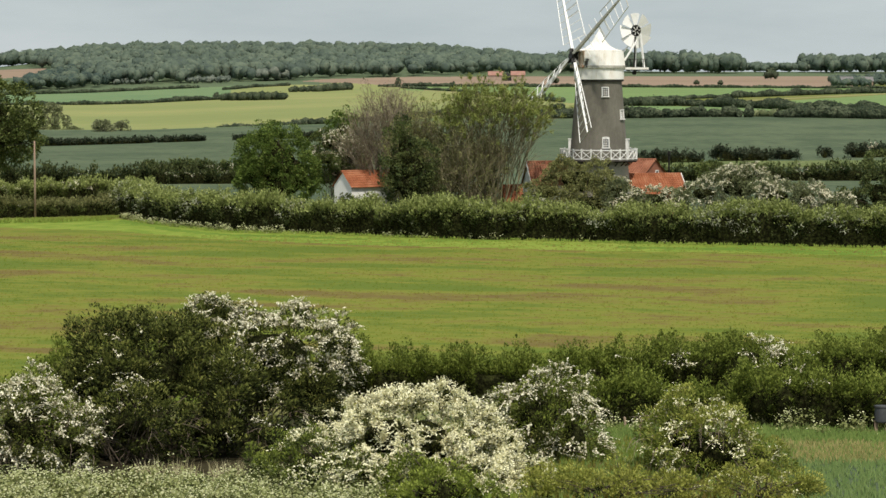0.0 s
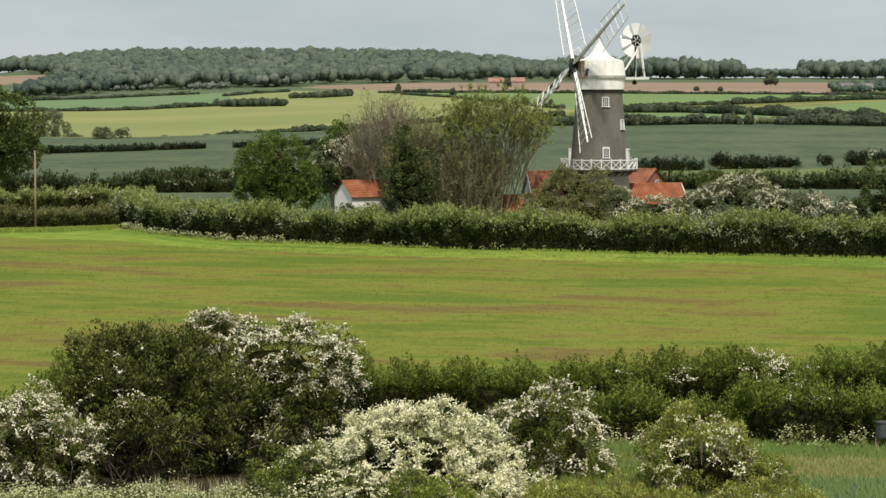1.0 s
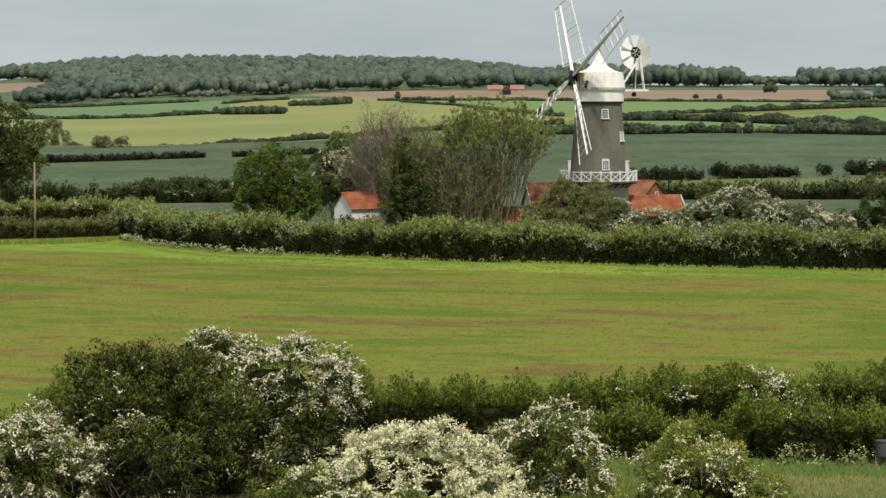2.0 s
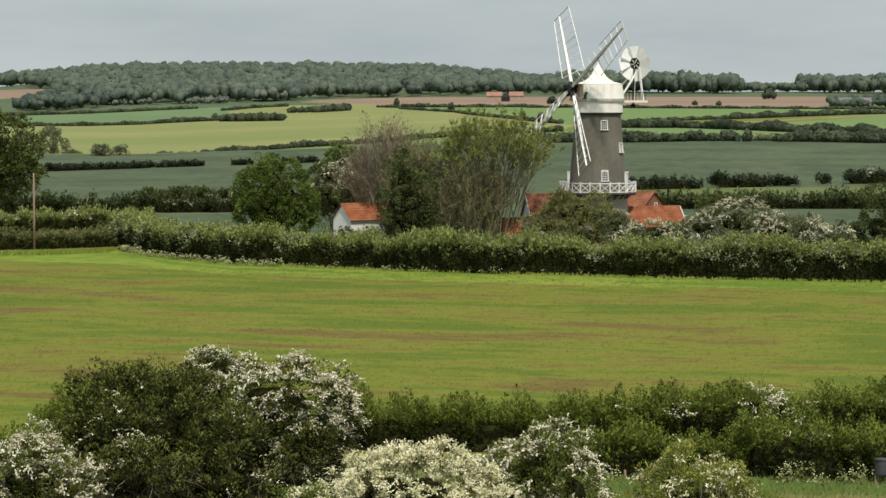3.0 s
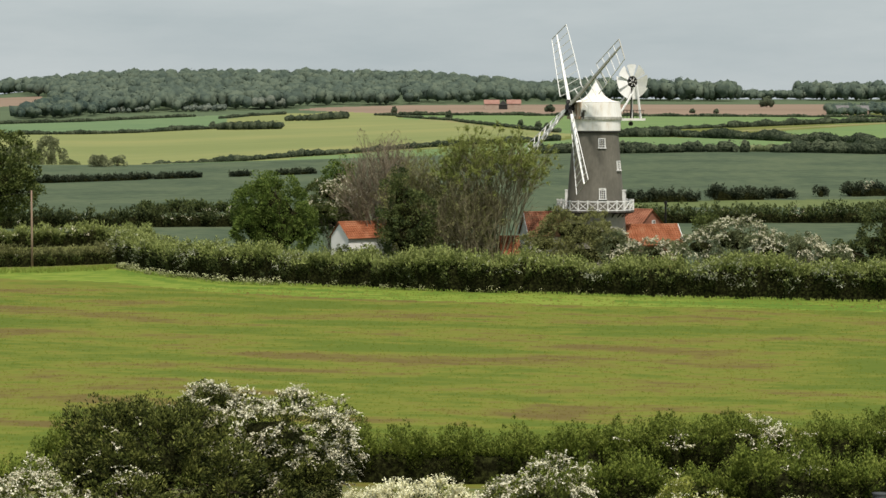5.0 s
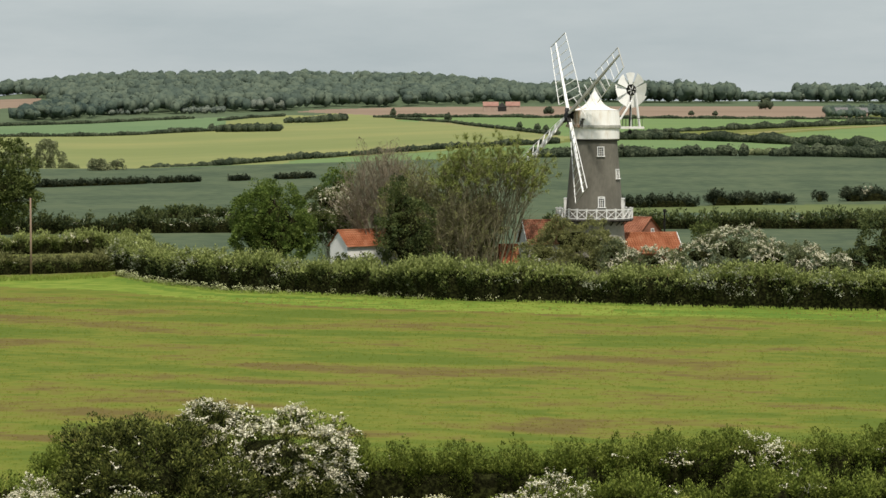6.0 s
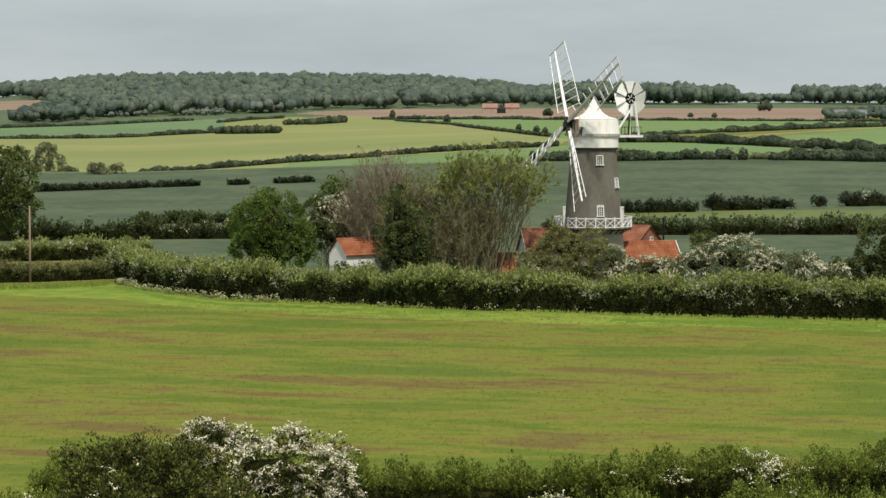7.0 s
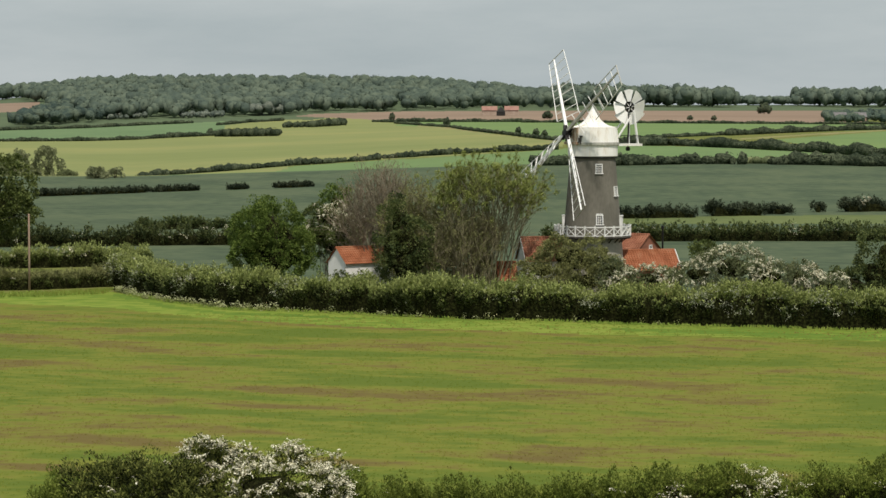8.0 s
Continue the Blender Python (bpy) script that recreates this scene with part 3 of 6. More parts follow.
    twigs("stem", [s - o for s in stems], [p[i] + n[i] * 0.5 - o for i in k], 0.02 if bare else 0.035, BARK, ob)
    if bare:
        # thin dead twigs that hang from the underside
        low = np.nonzero(p[:, 2] - base < 2.5)[0]
        k = RNG.choice(low, min(len(low), int(620 * bare)))
        roots = p[k] + n[k] * 0.1
        tips = roots + norm(n[k] * 0.7 + unit(len(k)) * 0.6 + np.array([0, -0.2, -0.75])) * RNG.uniform(0.5, 1.3, (len(k), 1))
        tips[:, 2] = np.maximum(tips[:, 2], base + 0.05)
        tagged(twigs("dead_twig", roots - o, tips - o, 0.016, TWIG, ob, 3), "thin grey dead twigs", kind="stuff")
    return ob


def hedge(name, line, width, height, leaf, label, size=0.3, clump=0.6, clumps=1.0, bloom=0.0, bloom_mat=None, seed=1, wave=0.12, bloom_size=0.2, top=None, group="", lush=0.0, tall=1.5, rise=0.9, cover=0.3, where=None, foot=0.0):
    """A hedge along a line on the plan, with an uneven rounded top. top: another leaf for the fresh growth above and,
    as painted sunlight, for upward faces.
    """
    height, width = max(0.5, height - 0.8 * clump), max(1.0, width - clump)
    line = np.array(line, float)
    seg = np.linalg.norm(np.diff(line, axis=0), axis=1)
    total = seg.sum()
    at = np.concatenate([[0], np.cumsum(seg)])
    mid = line.mean(0)
    o = np.array([mid[0], mid[1], float(land(mid[0], mid[1]))])
    r = np.random.default_rng(seed)
    ph = r.uniform(0, 6.3, 8)

    def bulge(s):
        return 1 + wave * (np.sin(s / 1.7 / height * 3 + ph[0]) + 0.8 * np.sin(s / 0.8 / height * 3 + ph[1]) + 1.1 * np.sin(s / 4.3 / height * 3 + ph[2]))

    def place(s, a):
        """s along the hedge, a: angle over it from front foot (0) to back foot (pi)."""
        c = np.stack([np.interp(s, at, line[:, 0]), np.interp(s, at, line[:, 1])], 1)
        e = 0.5
        t = np.stack([np.interp(s + e, at, line[:, 0]) - np.interp(s - e, at, line[:, 0]), np.interp(s + e, at, line[:, 1]) - np.interp(s - e, at, line[:, 1])], 1)
        t /= np.maximum(np.linalg.norm(t, axis=1), 1e-6)[:, None]
        side = np.stack([t[:, 1], -t[:, 0]], 1)
        ca, sa = np.cos(a), np.sin(a)
        end = np.clip(np.minimum(s, total - s) / (0.6 * width) + 0.25, 0.3, 1)
        w = np.sign(ca) * np.abs(ca) ** 0.55 * width / 2 * bulge(s + 3.1) * end
        w *= 0.82 + 0.18 * np.clip(np.abs(sa) * 1.2, 0, 1)
        h = np.abs(sa) ** 0.6 * height * bulge(s) * (0.7 + 0.3 * end)
        g = c + side * w[:, None]
        p = np.stack([g[:, 0], g[:, 1], land(g[:, 0], g[:, 1]) + h], 1)
        n = np.stack([side[:, 0] * ca, side[:, 1] * ca, sa], 1)
        return p, n

    ln, rad = clump * tall, clump * 0.5
    k = int(total * (2 * height + width) * clumps / (1.7 * rad * rad))
    s, a = r.uniform(0, total, k), r.uniform(0, math.pi, k)
    p, n = place(s, a)
    flower = np.zeros(k, bool)
    if bloom:
        score = 1.5 * lumps(p / (clump * 3.0), seed + 5) + r.normal(size=k) * 0.6
        if where is not None:
            score += where(p)
        flower = score > np.quantile(score, 1 - bloom)
    keep = lumps(p / max(0.8, clump * 2), seed + 9) > -1.3
    # tufts thinned at the foot, where the near-black core shows as shade
    keep &= p[:, 2] - land(p[:, 0], p[:, 1]) > foot * r.uniform(0.3, 1.3, k)
    p, n, flower = p[keep], n[keep], flower[keep]
    axis = norm(n * 0.75 + np.array([0, 0, rise]) + unit(len(p)) * 0.4)
    p = p - n * ln * 0.5 + n * (clump * np.clip(0.8 * lumps(p / (clump * 1.2), seed + 77), -0.6, 0.55))[:, None]
    q, ax, m, w = plumes(p, axis, ln, rad, per_tuft(ln, rad, size, cover))
    pieces = []
    leafy = ~flower[w] | (RNG.random(len(w)) < 0.5)
    # paler leaf on high, upward faces: sunlight painted over the dark sides
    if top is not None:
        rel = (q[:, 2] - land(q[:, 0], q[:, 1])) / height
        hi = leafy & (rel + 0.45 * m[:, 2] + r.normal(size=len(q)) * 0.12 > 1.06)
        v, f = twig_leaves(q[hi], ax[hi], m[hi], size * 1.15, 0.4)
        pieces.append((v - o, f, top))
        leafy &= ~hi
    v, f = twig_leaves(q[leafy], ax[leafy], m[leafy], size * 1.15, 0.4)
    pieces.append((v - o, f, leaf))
    # near-black inner sheet: the shade between the tufts, put into its colour
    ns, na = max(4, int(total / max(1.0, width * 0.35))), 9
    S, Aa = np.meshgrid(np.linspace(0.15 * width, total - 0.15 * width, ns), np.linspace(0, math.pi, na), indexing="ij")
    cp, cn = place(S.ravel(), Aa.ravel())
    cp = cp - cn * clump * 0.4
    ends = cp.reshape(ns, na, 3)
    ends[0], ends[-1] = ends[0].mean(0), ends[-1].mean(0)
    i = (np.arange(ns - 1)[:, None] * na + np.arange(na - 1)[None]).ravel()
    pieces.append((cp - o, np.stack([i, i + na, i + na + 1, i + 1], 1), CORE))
    if lush:
        # upright new shoots above the trimmed top
        u = r.uniform(0, total, int(total * lush))
        sp = place(u, r.uniform(1.0, 2.1, len(u)))[0]
        d = norm(np.stack([r.normal(size=len(u)) * 0.25, r.normal(size=len(u)) * 0.25, np.ones(len(u))], 1))
        steps = np.repeat(np.arange(6), len(u))
        hgt = np.tile(r.uniform(0.2, 1.0, len(u)) ** 1.5, 6) * size * (8.5 if size < 0.2 else 5.0)
        sq = np.tile(sp, (6, 1)) + np.tile(d, (6, 1)) * (hgt * (steps + 0.5) / 6)[:, None]
        v, f = twig_leaves(sq, norm(np.tile(d, (6, 1)) + unit(len(sq)) * 0.7), norm(unit(len(sq)) + np.array([0, -0.3, 0.5])), size * 0.85)
        pieces.append((v - o, f, top or leaf))
    ob = tagged(new(name), label, "hedge", group)
    ob.matrix_basis = Matrix.Translation(o)
    part("foliage", joined("foliage", pieces), None, ob)
    if bloom:
        bq, ba, bf = sprigs(p[flower] + axis[flower] * ln * 0.6, axis[flower], clump * 0.9, 4, 6, bloom_size)
        v, f = twig_leaves(bq, ba, bf, bloom_size, 0.6)
        part("blossom", quick_mesh("blossom", v - o, f, [bloom_mat or BLOSSOM]), None, ob, "white may blossom")
    return ob


def limbs(b, start, way, length, r, depth, tips, spread=0.6, curl=0.25, up=0.25, kids=3):
    """A branching skeleton into build b; collects the tips."""
    p, d = Vector(start), Vector(way).normalized()
    n = 3 if depth > 0 else 2
    for i in range(n):
        d = (d + Vector((random.gauss(0, curl), random.gauss(0, curl), random.gauss(up * 0.4, curl * 0.6)))).normalized()
        q = p + d * length / n
        b.tube(p, q, r * (1 - 0.45 * i / n), r * (1 - 0.45 * (i + 1) / n), 6 if depth > 1 else 3)
        p = q
        if depth > 0 and i >= 1:
            for _ in range(kids - 1 if i < n - 1 else kids):
                side = Vector((random.gauss(0, 1), random.gauss(0, 1), random.gauss(up, 0.5))).normalized()
                limbs(b, p, d * (1 - spread) + side * spread, length * random.uniform(0.5, 0.75), r * 0.5, depth - 1, tips, spread, curl, up, kids)
    tips.append((tuple(p), tuple(d)))


def tree(name, x, y, trunk_h, blobs, leaf, label, size=0.35, clump=0.8, clumps=1.0, seed=1, trunk_r=0.3, core=True, cover=0.4, spread_in=0.0):
    """A tree whose crown fills the given ellipsoids (offsets from the foot), with limbs that reach into them."""
    base = float(land(x, y))
    ob = thing(name, (x, y, base), label, "tree")
    random.seed(seed)
    rad = clump * 0.8
    p, n = on_blobs(blobs, clumps / (1.2 * rad * rad), seed, 0.28)
    keep = lumps(p / max(1.0, clump * 2), seed + 9) > -1.25
    p, n = p[keep], n[keep]
    axis = norm(n + np.array([0, 0, 0.5]) + unit(len(p)) * 0.45)
    p = p - n * rad * 0.5 + n * (clump * np.clip(1.0 * lumps(p / (clump * 1.5), seed + 77), -0.6, 0.9))[:, None]
    if spread_in:
        p = p - n * RNG.uniform(0, spread_in, (len(p), 1))
    q, a, m = plumes(p, axis, rad * 1.05, rad, per_tuft(rad, rad, size, cover))[:3]
    v, f = twig_leaves(q, a, m, size, 0.6)
    pieces = [(v, f, leaf)]
    # near-black bodies in the crown carry its inner shade as colour
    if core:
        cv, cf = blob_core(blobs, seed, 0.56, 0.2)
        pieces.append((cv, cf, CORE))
    part("crown", joined("crown", pieces), None, ob)
    b = Build()
    b.tube((0, 0, -0.2), (0.1, 0, trunk_h), trunk_r * 1.25, trunk_r * 0.85, 9)
    part("trunk", b, BARK, ob, smooth=True)
    b = Build()
    for blob in blobs:
        c = Vector(blob[:3])
        for _ in range(5):
            d = Vector(unit(1)[0]) * 0.75
            b_to = c + Vector((d.x * blob[3], d.y * blob[4], abs(d.z) * blob[5]))
            mid = Vector((0.1, 0, trunk_h)) * 0.4 + b_to * 0.6 + Vector((0, 0, -0.3))
            b.tube((0.1, 0, trunk_h * 0.95), mid, trunk_r * 0.5, trunk_r * 0.28, 6)
            b.tube(mid, b_to, trunk_r * 0.28, trunk_r * 0.08, 5)
    part("bough", b, BARK, ob)
    return ob


def bare_tree(name, x, y, stems, height, leaf, label, seed, leaf_size=0.22, leaf_count=9, spread=0.55, depth=3, kids=3, lean=0.5, bark=None, r=0.12):
    """A tree or tall shrub with open branches, and small leaves or buds at the twig ends."""
    base = float(land(x, y))
    ob = thing(name, (x, y, base), label, "tree")
    random.seed(seed)
    tips = []
    for sx, sy, lx, ly in stems:
        b = Build()
        limbs(b, (sx, sy, -0.2), (lx * lean, ly * lean, 1), height * 0.5, r, depth, tips, spread, 0.16, 0.45, kids)
        part("stem", b, bark or BARK, ob)
    tp, td = np.array([t[0] for t in tips]), np.array([t[1] for t in tips])
    each = max(1, leaf_count // 7)
    q, a, m = sprays(np.repeat(tp, each, 0), np.repeat(td, each, 0), leaf_size * 5.5, 7, leaf_size, 0.9, 0.35, 0.2)[:3]
    v, f = twig_leaves(q, a, m, leaf_size)
    part("crown", quick_mesh("crown", v, f, [leaf]), None, ob)
    return ob


def fan_tree(name, x, y, half, height, boughs, leaf, label, seed, leafy=0.7, leaf_size=0.17, per=4, bark=None, r=0.085, sag=0.3, fine=11, depth=0.55, stray=0.1, even=0.2, reach=(0.08, 0.2)):
    """A many-stemmed tree: boughs rise from the foot and fan out to a domed top, with fine twigs above and leaves at their ends."""
    base = float(land(x, y))
    ob = thing(name, (x, y, base), label, "tree")
    rg = np.random.default_rng(seed)
    ends, ways = [], []
    b = Build()
    for i in range(boughs):
        u = -1 + 2 * (i + rg.uniform(0.1, 0.9)) / boughs
        v = rg.uniform(-1, 1) * depth
        h = height * (1 - sag * abs(u) ** 2.2) * rg.uniform(1 - even, 1.0)
        a = np.array([u * half * 0.22, v * half * 0.2, -0.2])
        c = np.array([u * half * rg.uniform(0.3, 0.75), v * half * 0.5, h * rg.uniform(0.4, 0.6)])
        e = np.array([u * half * 0.95, v * half, h * 0.93])
        path = [(1 - t) ** 2 * a + 2 * t * (1 - t) * c + t * t * e + rg.normal(size=3) * 0.17 * (0 < t < 1) for t in np.linspace(0, 1, 8)]
        for k in range(7):
            b.tube(path[k], path[k + 1], r * (1 - 0.12 * k), r * (1 - 0.12 * (k + 1)), 5)
        for _ in range(fine):
            t = rg.uniform(0.35, 1.0) ** 0.8
            k = min(6, int(t * 7))
            p = path[k] + (path[k + 1] - path[k]) * (t * 7 - k)
            way = path[k + 1] - path[k]
            way = way / np.linalg.norm(way) + rg.normal(size=3) * 0.42 + np.array([0, 0, 0.15])
            way /= np.linalg.norm(way)
            ln = height * rg.uniform(*reach)
            q = p + way * ln
            b.tube(p, q, 0.03, 0.015, 3)
            for _ in range(3):
                w2 = way + rg.normal(size=3) * 0.4 + np.array([0, 0, 0.12])
                w2 /= np.linalg.norm(w2)
                s2 = p + way * ln * rg.uniform(0.4, 1)
                q2 = s2 + w2 * ln * rg.uniform(0.35, 0.7)
                b.tube(s2, q2, 0.017, 0.009, 3)
                ends.append(q2), ways.append(w2)
        if i % 6 == 5 or i == boughs - 1:
            part("bough", b, bark or BARK, ob)
            b = Build()
    p, d = np.array(ends), np.array(ways)
    top = height * (1 - sag * np.abs(np.clip(p[:, 0] / half, -1, 1)) ** 2.2)
    keep = (p[:, 2] / top > leafy * rg.uniform(0.85, 1.12, len(p))) | (rg.random(len(p)) < stray)
    q, a, m, k = sprays(np.repeat(p[keep], per, 0), np.repeat(d[keep], per, 0), leaf_size * 4.5, 7, leaf_size, 0.9, 0.3, 0.2)
    v, f = twig_leaves(q, a, m, leaf_size)
    part("crown", quick_mesh("crown", v, f, [leaf]), None, ob)
    return ob


# ---- the windmill ----
MILL = Vector((17.44, 281.0, float(land(17.44, 281.0))))
BASE = -MILL.z                                     # heights below are above sea level zero; the mill's foot is lower


def facing(angle, r, z):
    """A pose on the tower's skin: angle in degrees to the right of the side that faces -y; x runs along the wall, -y outwards."""
    a = radians(angle)
    return pose(r * math.sin(a), -r * math.cos(a), z, 0, 0, angle)


def tower_r(z):
    return 2.52 + (15.2 - z) * 0.0835


def mill_window(parent, angle, z, w, h, arched=False):
    m = facing(angle, tower_r(z), z + BASE) @ pose(0, 0, 0, -4.4, 0, 0)
    b = Build()
    for sx in (-1, 1):
        b.box((0.09, 0.16, h), pose(sx * (w / 2 - 0.045), -0.02, 0))
    b.box((w, 0.16, 0.09), pose(0, -0.02, h / 2 - 0.045))
    b.box((w + 0.16, 0.24, 0.09), pose(0, -0.05, -h / 2))
    if arched:
        for i in range(7):
            a = math.pi * (i + 0.5) / 7
            b.box((0.2, 0.16, 0.09), pose(math.cos(a) * w * 0.45, -0.021, h / 2 + math.sin(a) * 0.1, 0, -math.degrees(a) + 90, 0))
    win = part("window", b, WHITE_PAINT, parent, "white-framed small-paned window", m=m)
    g = Build().box((w - 0.1, 0.03, h - 0.1), pose(0, 0.02, 0))
    part("pane", g, GLASS_DARK, win)
    g = Build()
    for i in (-1, 1):
        g.box((0.035, 0.05, h - 0.16), pose(i * w / 6.5, -0.01, 0))
    for i in (-1, 0, 1):
        g.box((w - 0.16, 0.045, 0.035), pose(0, -0.012, i * h / 4.4))
    part("glazing_bar", g, WHITE_PAINT, win)


def make_windmill():
    mill = thing("windmill", MILL, "grey rendered tower windmill with white ogee cap and four open sails", "windmill")
    b = Build().lathe([(tower_r(z), z + BASE) for z in (15.2, 14, 12, 10, 8, 6.35)][::-1], 64)
    part("tower", b, RENDER_GREY, mill, "tapering tower of grey cement render", True)
    b = Build().lathe([(tower_r(z) - 0.01, z + BASE) for z in (-1.9, 1, 3, 5, 6.34)], 64)
    part("tower_foot", b, RENDER_PALE, mill, "pale worn lower storey", True)
    b = Build().lathe([(tower_r(15.2) + 0.01, 15.0 + BASE), (2.74, 15.02 + BASE), (2.74, 15.22 + BASE), (2.0, 15.22 + BASE)], 64)
    part("curb", b, TAR, mill, "dark curb ring")
    mill_window(mill, 11.5, 13.86, 0.8, 1.08)
    mill_window(mill, 11, 8.2, 0.8, 1.08, True)
    mill_window(mill, 60, 11.35, 0.8, 1.1)
    mill_window(mill, 62, 3.4, 0.8, 1.5)
    mill_window(mill, 17.7, 3.2, 0.85, 1.2)
    # gallery doors, one each side
    for a in (-96, 79):
        m = facing(a, tower_r(7.4), 6.42 + BASE)
        d = Build()
        for sx in (-1, 1):
            d.box((0.12, 0.3, 2.1), pose(sx * 0.48, -0.05, 1.05))
        d.box((1.15, 0.36, 0.12), pose(0, -0.06, 2.15))
        door = part("gallery_door", d, WHITE_PAINT, mill, "white door frame on the gallery", m=m)
        part("door_leaf", Build().box((0.86, 0.06, 2.0), pose(0, 0.02, 1.0)), TAR, door)
    # gallery
    R, z0, n = 4.3, 6.3 + BASE, 24
    # deck coloured dark to paint the shadow along its edge
    b = Build().lathe([(2.9, z0 - 0.1), (R, z0 - 0.1), (R + 0.08, z0 - 0.1), (R + 0.08, z0 + 0.06), (2.9, z0 + 0.06)], n)
    gal = part("gallery", b, DECK, mill, "timber stage round the tower with white crossed railings")
    post = Build().box((0.11, 0.11, 1.16), pose(0, 0, 0.58)).box((0.16, 0.16, 0.05), pose(0, 0, 1.18)).mesh("post", WHITE_PAINT)
    half = math.pi / n
    side = 2 * R * math.sin(half)
    brace = Build().beam((-side / 2, 0, 0.1), (side / 2, 0, 1.0), 0.09, 0.05).mesh("brace", WHITE_PAINT)
    rail = Build().box((side, 0.11, 0.11), pose(0, 0, 1.06)).mesh("rail", WHITE_PAINT)
    foot_rail = Build().box((side, 0.07, 0.09), pose(0, 0, 0.1)).mesh("foot_rail", WHITE_PAINT)
    bracket = Build().beam((0, 0.3, -0.15), (0, 1.2, -0.9), 0.1).box((0.14, 1.5, 0.16), pose(0, 0.7, -0.17)).mesh("bracket", TAR)
    for i in range(n):
        a = 360 / n * i
        part("post", post, None, gal, m=facing(a, R - 0.03, z0 + 0.06))
        part("bracket", bracket, None, gal, m=facing(a, R - 0.1, z0))
        m = facing(a + 180 / n, R * math.cos(half) - 0.03, z0 + 0.06)
        part("rail", rail, None, gal, m=m)
        part("foot_rail", foot_rail, None, gal, m=m)
        part("brace", brace, None, gal, m=m)
        part("brace", brace, None, gal, m=m @ pose(0, 0.03, 0, 0, 0, 180))
    # cap
    b = Build().lathe([(r, z + BASE) for r, z in [(2.7, 15.2), (2.775, 15.22), (2.78, 15.26), (2.78, 15.3), (2.78, 15.9), (2.78, 16.5), (2.78, 16.57), (2.7, 16.6)]], 72)
    cap = part("cap", b, WHITE_BOARD, mill, "white boarded ogee cap streaked with weather", True)
    b = Build().lathe([(r, z + BASE) for r, z in [(2.76, 16.6), (2.93, 16.6), (2.92, 16.68), (2.88, 16.85), (2.82, 17.3), (2.75, 17.9), (2.7, 18.25), (2.68, 18.36), (2.66, 18.42)]], 72)
    part("cap_side", b, WHITE_BOARD, cap, "upright boards of the cap", True)
    ogee = [(2.6, 18.38), (2.7, 18.4), (2.6, 18.45), (2.2, 18.51), (1.74, 18.64), (1.35, 18.86), (1.1, 19.05), (0.93, 19.22), (0.76, 19.45), (0.6, 19.7), (0.46, 19.98), (0.33, 20.25), (0.2, 20.5)]
    b = Build().lathe([(r, z + BASE) for r, z in ogee], 72)
    part("cap_top", b, WHITE_BOARD, cap, "curved ogee top of the cap", True)
    fin = Build().lathe([(0.0, 21.0 + BASE), (0.05, 20.95 + BASE), (0.1, 20.75 + BASE), (0.2, 20.5 + BASE), (0.21, 20.42 + BASE)], 14)
    part("finial", fin, WHITE_PAINT, cap, "pointed white finial", True)
    lead = Build()
    for i in range(18):
        a = 2 * math.pi * i / 18
        for (r1, z1), (r2, z2) in zip(ogee[2:11], ogee[3:12]):
            lead.beam((r1 * math.sin(a), -r1 * math.cos(a), z1 + 0.01 + BASE), (r2 * math.sin(a), -r2 * math.cos(a), z2 + 0.01 + BASE), 0.04, 0.03)
    part("roll", lead, WHITE_BOARD, cap, "rolled seams of the cap's covering")
    # timber face where the windshaft leaves the cap
    face = Build().box((2.3, 0.3, 1.5), pose(0, 0.05, 0)).box((2.7, 0.34, 0.3), pose(0, -0.04, -0.85)).box((2.5, 0.3, 0.16), pose(0, -0.03, 0.8))
    part("storm_front", face, RUST_BOARD, cap, "rust-streaked timber front behind the hub", m=facing(-63.7, 2.72, 17.55 + BASE))
    for a, z, h in ((-31, 17.05, 0.95),):
        part("timber_stay", Build().box((0.14, 0.16, h)).box((0.34, 0.14, 0.12), pose(0.06, 0, h * 0.4)).box((0.12, 0.14, h * 0.6), pose(-0.2, 0, -0.05)), DECK, cap, "dark bracket on the cap", m=facing(a, 2.9, z + BASE))
    batten = Build()
    for i in range(40):
        a = 2 * math.pi * i / 40
        batten.beam((2.9 * math.sin(a), -2.9 * math.cos(a), 16.75 + BASE), (2.7 * math.sin(a), -2.7 * math.cos(a), 18.3 + BASE), 0.035, 0.035)
    part("batten", batten, WHITE_BOARD, cap, "vertical cover battens")
    # scalloped edge under the dome
    tooth = Build().lathe([(0.0, 0.0), (0.22, 0.0)], 8, pose(0, 0, 0, 90, 0, 0), math.pi, 2 * math.pi)
    tooth.add([(-0.2, 0.03, 0.0), (0.2, 0.03, 0.0), (0.2, 0, 0.12), (-0.2, 0, 0.12), (-0.2, 0, 0), (0.2, 0, 0)], [(4, 5, 2, 3), (0, 1, 5, 4)])
    tooth_me = tooth.mesh("scallop", GREY_PAINT)
    for i in range(44):
        part("scallop", tooth_me, None, cap, m=facing(360 / 44 * i, 2.95, 16.66 + BASE))
    # windshaft and sails: the axis points along AX
    AX = Vector((-0.87, -0.43, 0.24)).normalized()
    hub = Vector((-2.95, -1.45, 17.78 + BASE))
    b = Build().tube(hub - AX * 2.0, hub + AX * 0.35, 0.26, 0.26, 12)
    shaft = part("windshaft", b, IRON, mill, "black iron windshaft and hub")
    e1 = Vector((-1.12, 7.57, 8.41))
    e1 = (e1 - AX * e1.dot(AX)).normalized()
    e2 = AX.cross(e1).normalized()
    if e2.z < 0:
        e2 = -e2
    lean = radians(1.3)
    e1, e2 = e1 * math.cos(lean) + e2 * math.sin(lean), e2 * math.cos(lean) - e1 * math.sin(lean)
    b = Build()
